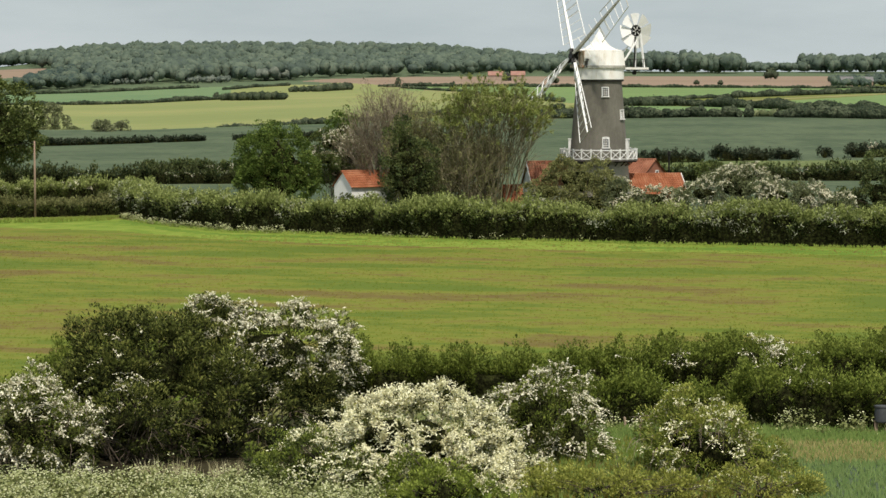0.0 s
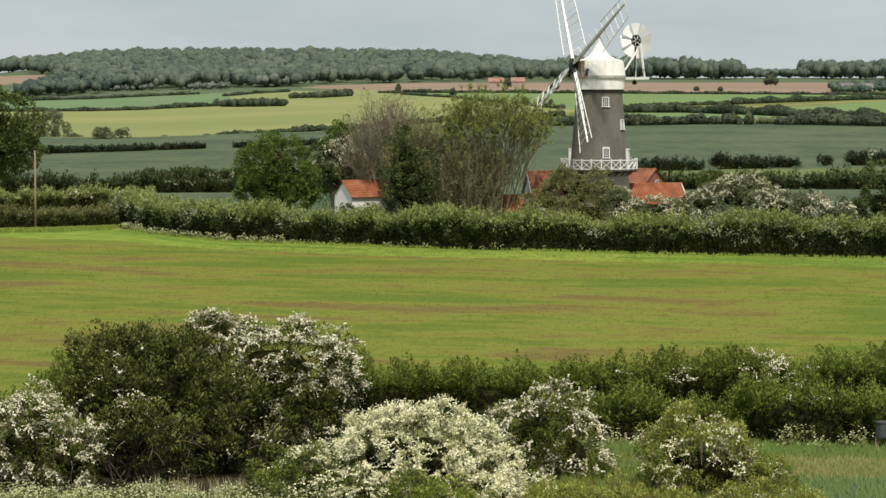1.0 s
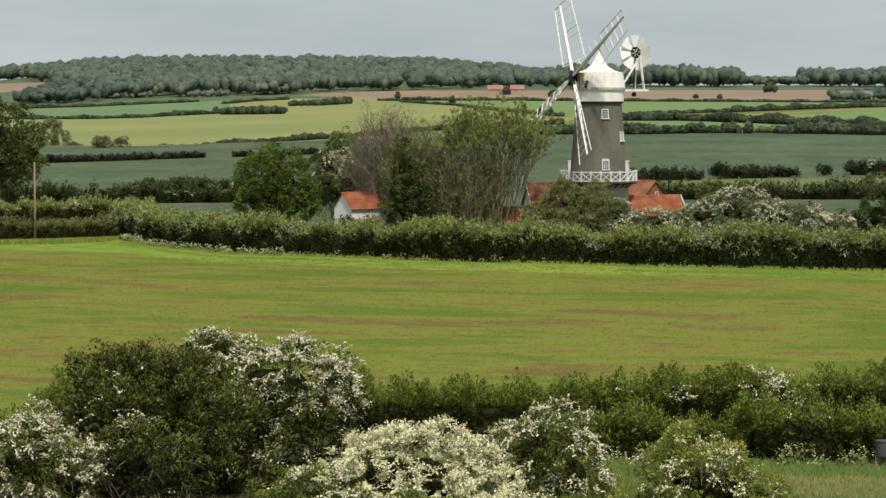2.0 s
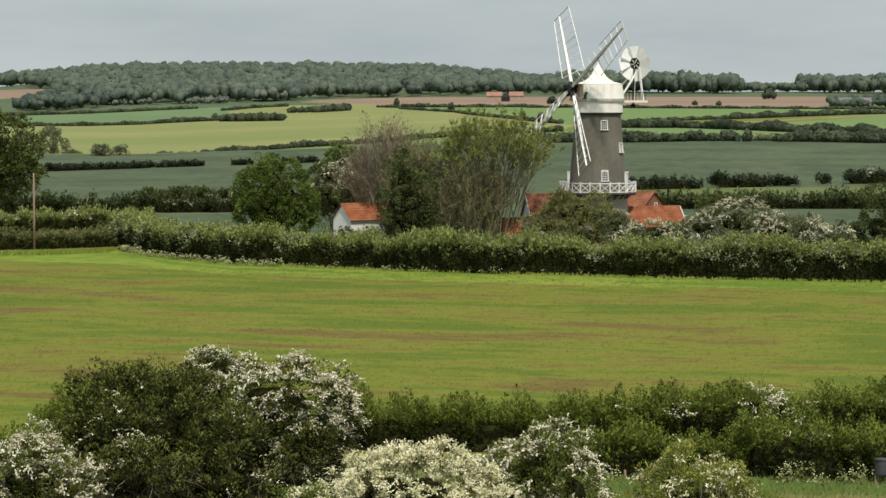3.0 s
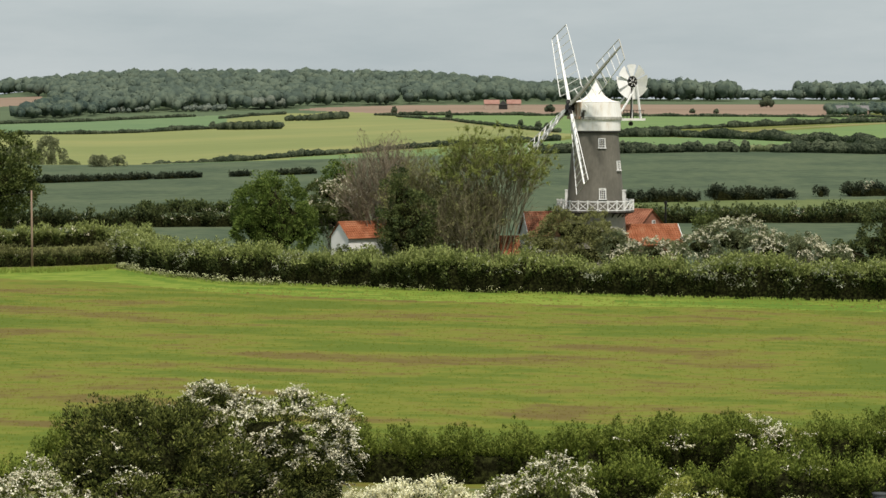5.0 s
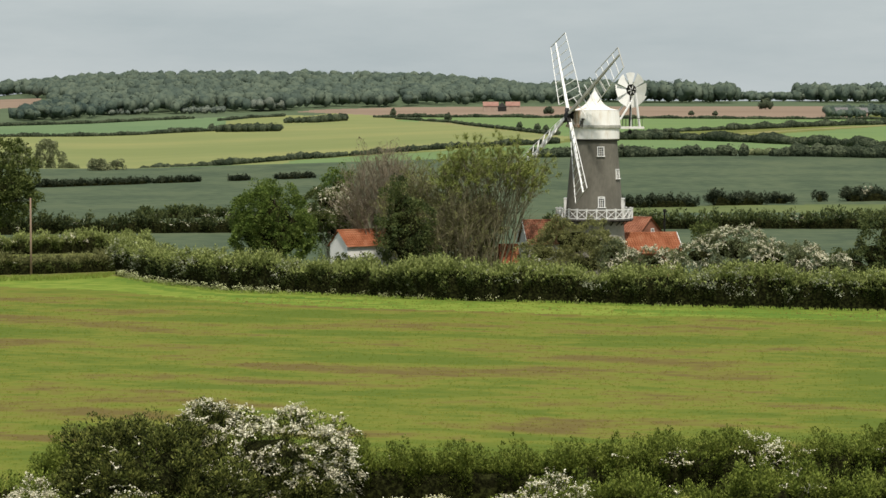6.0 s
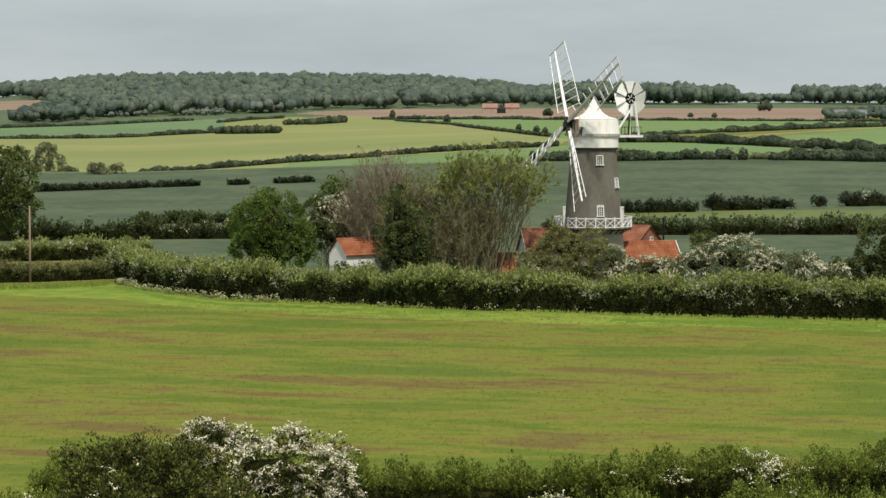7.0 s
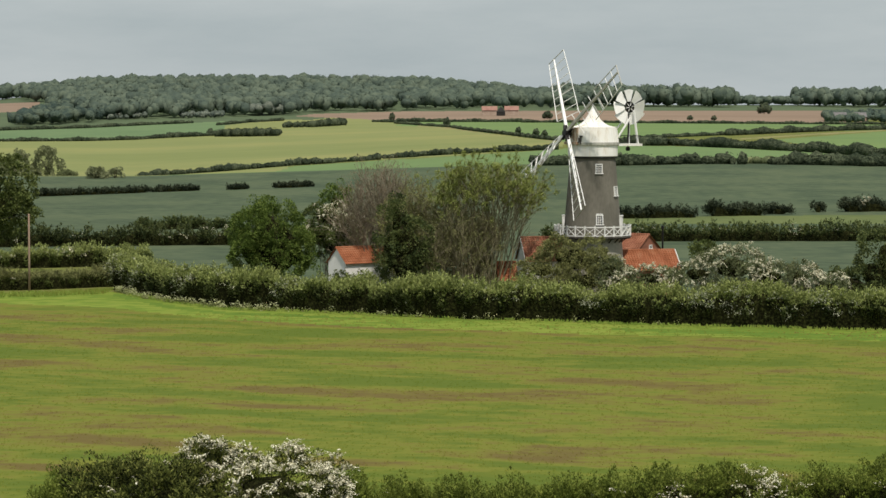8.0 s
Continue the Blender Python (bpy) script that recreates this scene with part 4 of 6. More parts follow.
    for d in (e1, e2):
        b.beam(hub - d * 1.0 + AX * 0.1, hub + d * 1.0 + AX * 0.1, 0.42, 0.42)
    b.tube(hub - AX * 0.25, hub + AX * 0.4, 0.5, 0.42, 14)
    for i in range(10):
        a = 2 * math.pi * i / 10
        o = e1 * math.cos(a) * 0.62 + e2 * math.sin(a) * 0.62
        b.beam(hub + AX * 0.35, hub + o * 1.25 + AX * 0.22, 0.09)
    part("hub_cross", b, IRON, shaft)
    L = 11.0
    sign = 1.0 if AX.cross(e1).x * AX.x > 0 else -1.0
    flip = 1.0 if AX.cross(e1).dot(e2) > 0 else -1.0
    for k, d in enumerate((e1, e2, -e1, -e2)):
        side_dir = AX.cross(d).normalized()
        o = hub + AX * (0.18 if k % 2 else -0.02)
        b = Build().beam(o, o + d * L * 0.55, 0.34, 0.34, 0.27).beam(o + d * L * 0.55, o + d * (L - 0.1), 0.27, 0.27, 0.15)
        # grey on the upper right sail paints the shade it stands in
        mat = GREY_PAINT if k == 1 else WHITE_PAINT
        sail = part("sail", b, mat, mill, "white patent sail frame with open bars")
        lead, trail, r0 = 0.95, 1.85, 2.2

        def across(i):
            """The sail's width direction at bar i: the blade twists towards its tip."""
            a = radians(28 - 23 * i / 10)
            return (side_dir * math.cos(a) + AX * math.sin(a) * sign) * flip

        # the upper right sail has lost the inner ends of its edge rails
        for off, first in ((-lead, 5 if k == 1 else 0), (trail, 3 if k == 1 else 0)):
            b = Build()
            for i in range(first, 10):
                p, q = (o + d * (r0 + (L - r0) * n / 10) + across(n) * off for n in (i, i + 1))
                b.beam(p, q, 0.075, 0.065)
            part("edge_rail", b, GREY_PAINT if k == 1 and off < 0 else WHITE_PAINT, sail)
        for i in range(9):
            n = i * 10 / 8
            p = o + d * (r0 + (L - r0) * n / 10)
            part("bar", Build().beam(p - across(n) * lead, p + across(n) * trail, 0.1 if i in (0, 8) else 0.065, 0.06), GREY_PAINT if i == 8 else WHITE_PAINT, sail)
            if i in (3, 4):
                part("shutter", Build().beam(p - across(n) * lead * 0.1 + d * 0.1, p + across(n) * trail * 0.97 + d * 0.22, 0.12, 0.03), GREY_PAINT, sail, "weathered shutter left in the frame")
    # fantail stage behind the cap
    back = Vector((0.896, 0.443, 0))
    side = Vector((0.443, -0.896, 0))
    zp = 16.45 + BASE
    b = Build()
    for s in (-1.1, 0, 1.1):
        b.beam(back * 2.2 + side * s + Vector((0, 0, zp)), back * 5.75 + side * s + Vector((0, 0, zp)), 0.16, 0.2)
    for i in range(12):
        b.beam(back * (2.75 + i * 0.26) + side * -1.2 + Vector((0, 0, zp + 0.13)), back * (2.75 + i * 0.26) + side * 1.2 + Vector((0, 0, zp + 0.13)), 0.22, 0.05)
    stage = part("fan_stage", b, WHITE_BOARD, mill, "white timber fan stage")
    fc = back * 4.7 + Vector((0, 0, 20.7 + BASE))
    for s in (-1.0, 1.0):
        for x0, x1, wd in ((5.25, 5.05, 0.18), (2.7, 4.6, 0.15)):
            part("strut", Build().beam(back * x0 + side * s + Vector((0, 0, zp + (0.9 if x0 < 3 else 0.1))), back * x1 + side * s * 0.45 + Vector((0, 0, 20.45 + BASE - (0.9 if x0 < 3 else 0.1))), wd), WHITE_PAINT, stage)
    for s in (-1.1, 1.1):
        for i in range(7):
            p = back * (3.0 + i * 0.42) + side * s
            part("railing_bar", Build().beam(p + Vector((0, 0, zp + 0.15)), p + Vector((0, 0, zp + 1.05)), 0.04), TAR, stage)
        part("railing_bar", Build().beam(back * 2.9 + side * s + Vector((0, 0, zp + 1.05)), back * 5.6 + side * s + Vector((0, 0, zp + 1.05)), 0.06), TAR, stage)
    part("gear_shaft", Build().tube(back * 4.55 + Vector((0, 0, zp - 0.2)), back * 4.65 + Vector((0, 0, 20.0 + BASE)), 0.09, 0.09, 8), IRON, stage)
    part("worm_gear", Build().tube(back * 4.55 + Vector((0, 0, zp - 0.45)) - side * 0.12, back * 4.55 + Vector((0, 0, zp - 0.45)) + side * 0.12, 0.24, 0.24, 14), IRON, stage)
    # fan: eight blades, axis along side
    fm = Matrix.Translation(fc) @ Matrix((back, Vector((0, 0, 1)), side)).transposed().to_4x4()
    b = Build().tube((0, 0, -0.5), (0, 0, 0.55), 0.11, 0.11, 10)
    for i in range(16):
        a0, a1 = 2 * math.pi * i / 16, 2 * math.pi * (i + 1) / 16
        b.beam((0.6 * math.cos(a0), 0.6 * math.sin(a0), 0), (0.6 * math.cos(a1), 0.6 * math.sin(a1), 0), 0.11, 0.11)
    for i in range(8):
        a = 2 * math.pi * (i + 0.5) / 8
        b.beam((0, 0, 0.1), (0.7 * math.cos(a), 0.7 * math.sin(a), 0), 0.07)
    b.lathe([(0.0, 0.0), (0.56, 0.0)], 18, pose(0, 0, 0.14))
    fan = part("fan", b, IRON, mill, "eight-bladed white fantail with dark spider", m=fm)
    for i in range(6):
        a = math.pi * i / 3 + 0.2
        part("spoke", Build().beam((0.1 * math.cos(a), 0.1 * math.sin(a), 0.17), (0.5 * math.cos(a), 0.5 * math.sin(a), 0.17), 0.07, 0.03), WHITE_PAINT, fan)
    v = []
    for j in range(5):
        r = 0.62 + 1.36 * j / 4
        hw = 0.26 + 0.5 * j / 4
        for i in range(5):
            s = -1 + i / 2
            v.append((s * hw, r - 0.1 * (s * s) * j / 4, 0.0))
    blade = Build().add(v + [(x, y, -0.03) for x, y, z in v], [(j * 5 + i, j * 5 + i + 1, j * 5 + i + 6, j * 5 + i + 5) for j in range(4) for i in range(4)] + [(25 + j * 5 + i + 5, 25 + j * 5 + i + 6, 25 + j * 5 + i + 1, 25 + j * 5 + i) for j in range(4) for i in range(4)])
    blade_me = blade.mesh("blade", WHITE_PAINT)
    for i in range(8):
        part("blade", blade_me, None, fan, m=pose(0, 0, 0, 0, 0, 45 * i + 3) @ pose(0, 0, 0.05, 0, 17, 0))


make_windmill()


# ---- buildings ----
def roof_slope(b, a, c, d, e, rib=0.3, rise=0.1):
    """A pantiled slope between ridge ends a, c and eave ends d (under a), e (under c), with rolls down the slope."""
    a, c, d, e = (Vector(p) for p in (a, c, d, e))
    n = max(6, int((c - a).length / rib) * 4)
    nrm = (c - a).cross(d - a).normalized()
    if nrm.z < 0:
        nrm = -nrm
    rows = max(3, int((d - a).length / 0.33))
    v, f = [], []
    for j in range(rows + 1):
        for k in (0, 1):
            t = min(1.0, max(0.0, (j + (0.0 if k else -0.02)) / rows))
            for i in range(n + 1):
                s = i / n
                p = a.lerp(c, s).lerp(d.lerp(e, s), t)
                v.append(p + nrm * (rise * (0.5 + 0.5 * math.sin(2 * math.pi * s * (c - a).length / rib)) + (0.035 if k == 0 else 0.0)))
    m = n + 1
    for j in range(2 * rows + 1):
        f += [(j * m + i, j * m + i + 1, (j + 1) * m + i + 1, (j + 1) * m + i) for i in range(n)]
    b.add(v, f)


def house(name, x, y, turn, length, depth, eave, ridge, wall, tile, label, windows=(), barge=None):
    """A gabled house; its ridge runs along its own x, its front faces its own -y. Windows: (side, along, height, w, h)."""
    base = float(land(x, y))
    ob = thing(name, (x, y, base), label, "house", turn=turn)
    L, D = length / 2, depth / 2
    b = Build()
    b.add([(-L, -D, -0.3), (L, -D, -0.3), (L, D, -0.3), (-L, D, -0.3), (-L, -D, eave), (L, -D, eave), (L, D, eave), (-L, D, eave), (-L, 0, ridge - 0.08), (L, 0, ridge - 0.08)],
          [(0, 1, 5, 4), (1, 2, 6, 9, 5), (2, 3, 7, 6), (3, 0, 4, 8, 7)])
    w = part("wall", b, wall, ob)
    b = Build()
    o, k = 0.2, 0.25
    dz = (ridge - eave) / D * k
    roof_slope(b, (-L - o, 0, ridge), (L + o, 0, ridge), (-L - o, -D - k, eave - dz), (L + o, -D - k, eave - dz))
    roof_slope(b, (L + o, 0, ridge), (-L - o, 0, ridge), (L + o, D + k, eave - dz), (-L - o, D + k, eave - dz))
    roof = part("roof", b, tile, ob, "red clay pantile roof")
    b = Build()
    n = int(length / 0.4)
    for i in range(n):
        p = -L - o + (length + 2 * o) * i / n
        b.tube((p, 0, ridge + 0.02), (p + (length + 2 * o) / n * 0.97, 0, ridge + 0.02), 0.14, 0.13, 8)
    part("ridge_tile", b, tile, roof)
    if barge:
        for sx in (-1, 1):
            b = Build()
            for sy in (-1, 1):
                b.beam((sx * (L + o + 0.03), 0, ridge + 0.03), (sx * (L + o + 0.03), sy * (D + k), eave - dz + 0.03), 0.07, 0.24)
            part("bargeboard", b, barge, roof, "white bargeboard")
    for side, along, z, ww, wh in windows:
        m = {"front": pose(along, -D - 0.01, z), "right": pose(L + 0.01, along, z, 0, 0, 90), "left": pose(-L - 0.01, along, z, 0, 0, -90)}[side]
        b = Build()
        for sx in (-1, 1):
            b.box((0.08, 0.12, wh), m @ pose(sx * ww / 2, 0, 0))
        b.box((ww + 0.08, 0.12, 0.08), m @ pose(0, 0, wh / 2)).box((ww + 0.16, 0.18, 0.08), m @ pose(0, -0.03, -wh / 2)).box((0.04, 0.08, wh), m)
        win = part("window", b, WHITE_PAINT, w)
        part("pane", Build().box((ww, 0.03, wh), m @ pose(0, -0.01, 0)), GLASS_DARK, win)
    return ob


house("cottage", -8.43, 283.25, 38, 7.0, 3.3, 4.8, 6.35, LIMEWASH, PANTILE, "white limewashed cottage with an orange pantile roof", (("front", 1.9, 3.6, 0.8, 0.9),))
house("outbuilding", 23.5, 282.0, 14, 6.4, 4.6, 2.66 - float(land(23.5, 282.0)), 4.62 - float(land(23.5, 282.0)), BRICK_RED, PANTILE, "low brick outbuilding with a bright pantile roof", barge=WHITE_PAINT)
mill_house = house("mill_house", 20.9, 291.0, -30, 8.0, 6.2, 4.28 - float(land(20.9, 291.0)), 6.03 - float(land(20.9, 291.0)), BRICK_RED, PANTILE_OLD, "brick mill house with a pantile roof and gable", (("right", 0.6, 6.0, 0.7, 0.4),))
flue_foot = mill_house.matrix_basis.inverted() @ Vector((26.16, 290.50, 4.35))
part("flue", Build().tube(flue_foot, flue_foot + Vector((0, 0, 2.4)), 0.11, 0.11, 10).tube(flue_foot + Vector((0, 0, 2.3)), flue_foot + Vector((0, 0, 2.65)), 0.2, 0.17, 10), IRON, mill_house, "black stove flue with a cowl")
house("barn", 13.6, 286.0, 11, 8.0, 5.0, 4.9, 7.3, LIMEWASH, PANTILE_OLD, "long barn with a weathered pantile roof", barge=WHITE_PAINT)
house("shed", 7.71, 279, 8, 1.9, 3.0, 1.74 - float(land(7, 279)), 3.46 - float(land(7, 279)), BRICK_RED, PANTILE, "small brick shed with an orange roof")


FARM_TILE = material("faded_tile", [(0.29, 0.155, 0.125), (0.36, 0.21, 0.17)], 0.3, 0.9, fine=0.4, spec=0.05)
FARM_BRICK = material("farm_brick", [(0.33, 0.24, 0.19), (0.42, 0.33, 0.27)], 0.3, 0.9, fine=0.4, spec=0.05)
SLATE = material("pale_slate", [(0.13, 0.125, 0.125), (0.2, 0.19, 0.19)], 0.3, 0.8, fine=0.4)


def far_farm(x, y, length, label, tile=FARM_TILE, wall=FARM_BRICK):
    base = float(land(x, y))
    ob = thing("farm_building", (x, y, base), label, "farm building", "farm buildings below the wood")
    L = length / 2
    b = Build().box((length, 10, 4.4), pose(0, 0, 2.0))
    b.add([(-L, -5, 4.2), (-L, 5, 4.2), (-L, 0, 7.2), (L, -5, 4.2), (L, 5, 4.2), (L, 0, 7.2)], [(0, 2, 1), (3, 4, 5)])
    part("wall", b, wall, ob)
    part("roof", Build().add([(-L - 0.5, -5.6, 4.0), (L + 0.5, -5.6, 4.0), (L + 0.5, 0, 7.5), (-L - 0.5, 0, 7.5), (-L - 0.5, 5.6, 4.0), (L + 0.5, 5.6, 4.0)], [(0, 1, 2, 3), (3, 2, 5, 4)]), tile, ob)


far_farm(44.2, 2109.5, 12.2, "distant brick farmhouse with a red roof")
far_farm(62.7, 2109.0, 11.2, "distant brick barn with a red roof")
far_farm(305.2, 1905.0, 9.0, "distant grey-roofed house among trees", SLATE, FARM_BRICK)
far_farm(319.8, 1900.0, 8.0, "distant grey-roofed house among trees", SLATE, FARM_BRICK)
# dark block added to give the dark gap between the farm buildings
tagged(part("dark_shed", Build().box((7, 7, 3.5), pose(0, 0, 1.7)).add([(-3.8, -3.8, 3.3), (3.8, -3.8, 3.3), (3.8, 3.8, 3.3), (-3.8, 3.8, 3.3), (0, 0, 7.6)], [(0, 1, 4), (1, 2, 4), (2, 3, 4), (3, 0, 4)]), TAR, None, m=pose(53.11, 2085, float(land(53.11, 2085)))), "distant dark hipped block in the gap between farm buildings", "farm building")


# ---- utility pole ----
def make_pole():
    x, y = (-49.1, 302.3)
    base = float(land(x, y))
    ob = thing("utility_pole", (x, y, base), "brown wooden utility pole with a cable", "utility pole")
    part("pole", Build().tube((0, 0, -0.5), (0, 0, 9.3), 0.15, 0.1, 10), POLE_WOOD, ob, smooth=True)
    part("insulator", Build().tube((-0.12, 0, 9.05), (-0.3, 0, 9.15), 0.05, 0.07, 8).box((0.5, 0.08, 0.08), pose(0, 0, 9.05)), TAR, ob)
    b = Build()
    a = Vector((-0.2, 0, 9.1))
    for i in range(12):
        c = Vector((-0.2 - 45 * (i + 1) / 12, 6 * (i + 1) / 12, 9.1 - 1.6 * (1 - (2 * (i + 1) / 12 - 1) ** 2)))
        b.tube(a, c, 0.02, 0.02, 4)
        a = c
    part("cable", b, TAR, ob)


make_pole()

# ---- trees about the mill ----
def oak(name, px, y, top, wide, label, seed, leaf=None, lifted=False, **k):
    """A round tree: px its x, top the height of its crown above the foot."""
    r, c = wide / 2, top * 0.62
    blobs = [(0, 0, c, r * 0.82, r * 0.75, top * 0.34), (-r * 0.5, 0, c - top * 0.1, r * 0.55, r * 0.55, top * 0.26), (r * 0.52, 0, c - top * 0.12, r * 0.5, r * 0.5, top * 0.27), (0.1 * r, -0.3, top * 0.42, r * 0.8, r * 0.65, top * 0.26), (-r * 0.15, 0.2, top * 0.78, r * 0.5, r * 0.5, top * 0.2)]
    if lifted:
        blobs = [(a, b, c + top * 0.13, d, e, f * 0.85) for a, b, c, d, e, f in blobs[:3] + blobs[4:]]
    return tree(name, px, y, top * 0.4, blobs, leaf or LEAF_OAK, label, seed=seed, **k)


oak("oak_tree", -18.96, 288, 11.0, 8.7, "round dense green oak tree behind the hedge", 11, size=0.22, clumps=1.4, cover=0.5)
oak("oak_tree", -57.4, 308, 15.6, 15.2, "dark green spreading oak tree beside the pole", 12, LEAF_HEDGE, True, size=0.33, clumps=1.2, cover=0.48)
tree("hawthorn_tree", 48.6, 264, 3.0, [(-0.3, 0, 5.8, 3.6, 3.4, 3.1), (-2.6, -0.4, 4.4, 2.8, 2.6, 2.5), (-4.9, -0.8, 2.9, 2.6, 2.2, 2.2), (-6.6, -1.0, 1.3, 1.8, 1.8, 1.4), (3.0, 0.3, 4.0, 2.8, 2.8, 2.8), (-1.2, -1.2, 2.2, 2.8, 2.0, 2.0)], LEAF_DARK, "dense green tree behind the hedge", size=0.24, seed=13)
oak("holly_tree", -3.5, 272, 12.0, 5.6, "dense dark evergreen tree beside the cottage", 14, LEAF_DARK, size=0.22)
oak("ash_tree", -11.5, 300, 11.81 - float(land(-13, 300)) - 0.6, 5.4, "dark green tree behind the cottage", 15, LEAF_OAK, size=0.24)
bush("hawthorn_bush", [(-13.17, 295.00, 7.76, 2.65, 2.50, 1.86), (-13.70, 292.00, 5.85, 1.97, 2.00, 1.18), (-10.75, 296.00, 6.39, 2.26, 2.50, 2.26)], LEAF_HEDGE, "hawthorn bush in bloom behind the cottage", size=0.24, clump=0.7, bloom=0.4, sprig=5, seed=31, bloom_size=0.12)
fan_tree("alder_tree", -6.48, 284, 4.6, 14.17 - float(land(-7, 284)), 44, LEAF_BUD, "leafless brown tree with reddish buds", 21, 0.35, 0.14, 1, TWIG_BROWN, 0.07, 0.42, 18, 0.7)
fan_tree("scrub_willow", -2.42, 280, 3.4, 11.86 - float(land(-3, 280)), 30, LEAF_OLIVE, "brownish scrub willow with few leaves", 24, 0.3, 0.15, 2, WILLOW_BARK, 0.06, 0.3, 16, 0.7)
fan_tree("willow_tree", 5.5, 277, 5.5, 13.2 - float(land(5, 277)), 28, LEAF_WILLOW, "sparse willow with yellow-green leaves and open branches", 22, 0.86, 0.145, 11, WILLOW_BARK, 0.1, 0.16, 20, stray=0.015, even=0.1, reach=(0.1, 0.26))
fan_tree("scrub_willow", 2.39, 274.5, 4.6, 9.6 - float(land(2, 274)), 34, LEAF_THICKET, "tangled scrub willow with olive leaves", 25, 0.3, 0.15, 1, WILLOW_BARK, 0.05, 0.3, 12, 0.5)
bare_tree("scrub_willow", 0.10, 281, [(-3.4, 0.5, -0.5, 0), (-2.4, -0.5, -0.3, 0.2), (-1.4, 0.3, -0.2, -0.2), (-0.4, -0.4, 0.0, 0.2), (0.6, 0.4, 0.1, -0.2), (1.6, -0.3, 0.2, 0.1), (2.8, 0.2, 0.3, 0), (4.0, 0, 0.4, 0.1)], 9.6, LEAF_OLIVE, "tangled scrub willow with olive leaves", 23, 0.22, 21, depth=3, r=0.07, lean=0.5, bark=WILLOW_BARK)
bush("thicket", [(0.10, 281.50, 3.89, 5.57, 3.00, 3.17), (3.71, 281.00, 2.46, 2.91, 3.00, 1.90)], LEAF_THICKET, "tangled olive-green thicket under the willow", tip=LEAF_OLIVE, size=0.2, clump=0.75, seed=32)
bush("garden_shrub", [(-10.6, 277.0, 1.4, 1.5, 1.2, 1.3), (-8.6, 276.5, 1.2, 1.3, 1.2, 1.2)], LEAF_HEDGE, "low green shrub before the white cottage", size=0.2, clump=0.5, seed=37)
bush("elder_bush", [(14.50, 272.00, 4.25, 3.79, 2.60, 2.57), (11.28, 271.00, 3.08, 2.68, 2.40, 1.65), (16.89, 271.00, 3.88, 2.74, 2.40, 1.83), (15.4, 269.5, 1.9, 4.2, 2.0, 1.9)], LEAF_THICKET, "brownish green bush in front of the mill", tip=LEAF_OLIVE, size=0.18, clump=0.7, seed=33)
bush("blossoming_shrub", [(18.47, 269.00, 2.97, 2.30, 2.20, 1.69), (22.88, 266.00, 2.44, 2.87, 2.20, 1.44), (20.26, 267.00, 2.01, 2.88, 2.20, 1.32)], LEAF_GREY, "pale shrub with white blossom before the outbuilding", size=0.26, clump=0.55, bloom=0.35, sprig=6, seed=34, bloom_size=0.12)
bush("hawthorn_bush", [(30.62, 258.00, 4.07, 3.77, 2.60, 2.20), (33.28, 256.00, 3.33, 3.45, 2.60, 1.73), (26.84, 258.00, 3.49, 2.90, 2.40, 1.51), (36.74, 256.00, 3.33, 2.59, 2.20, 1.38), (33.0, 256.5, 1.8, 4.4, 2.0, 1.6), (39.6, 255.5, 2.3, 2.6, 2.0, 1.5)], LEAF_GREY, "grey-green hawthorn covered in white blossom", size=0.2, clump=0.6, bloom=0.42, sprig=7, seed=35, bloom_size=0.105)
bush("thorn_bush", [(27.72, 262.00, 5.42, 1.41, 1.60, 1.30)], LEAF_HEDGE, "small round green bush behind the hawthorn", size=0.26, clump=0.45, seed=36)

def puffs(c, rr, r, rough=0.14):
    """Uneven crowns at c with half-widths rr."""
    bv, bf = BALL_FAR
    m = len(bv) // 5
    out = bv[None] * (1 + rough * r.normal(size=(len(c), len(bv), 1)))
    out[:, :m], out[:, -m:] = out[:, :1], out[:, -1:]
    v = (c[:, None] + out * rr[:, None]).reshape(-1, 3)
    return v, (bf[None] + (np.arange(len(c)) * len(bv))[:, None, None]).reshape(-1, 4)


def far_foliage(name, c, rr, per, size, r, leaf):
    """A mesh of crowns as seen from far off: lumpy bodies under a thin ragged coat of leaf clumps, most of them above."""
    v1, f1 = puffs(c, rr * 0.95, r)
    k = np.repeat(np.arange(len(c)), per)
    d = norm(unit(len(k)) + np.array([0, -0.2, 0.4]))
    p = c[k] + d * rr[k] * r.uniform(0.93, 1.08, (len(k), 1))
    v2, f2 = leaf_quads(p, d, size, 0.8, 0.4)
    me = joined(name, [(v1, f1, leaf), (v2, f2, leaf)])
    me.polygons.foreach_set("use_smooth", np.ones(len(me.polygons), bool))
    return me


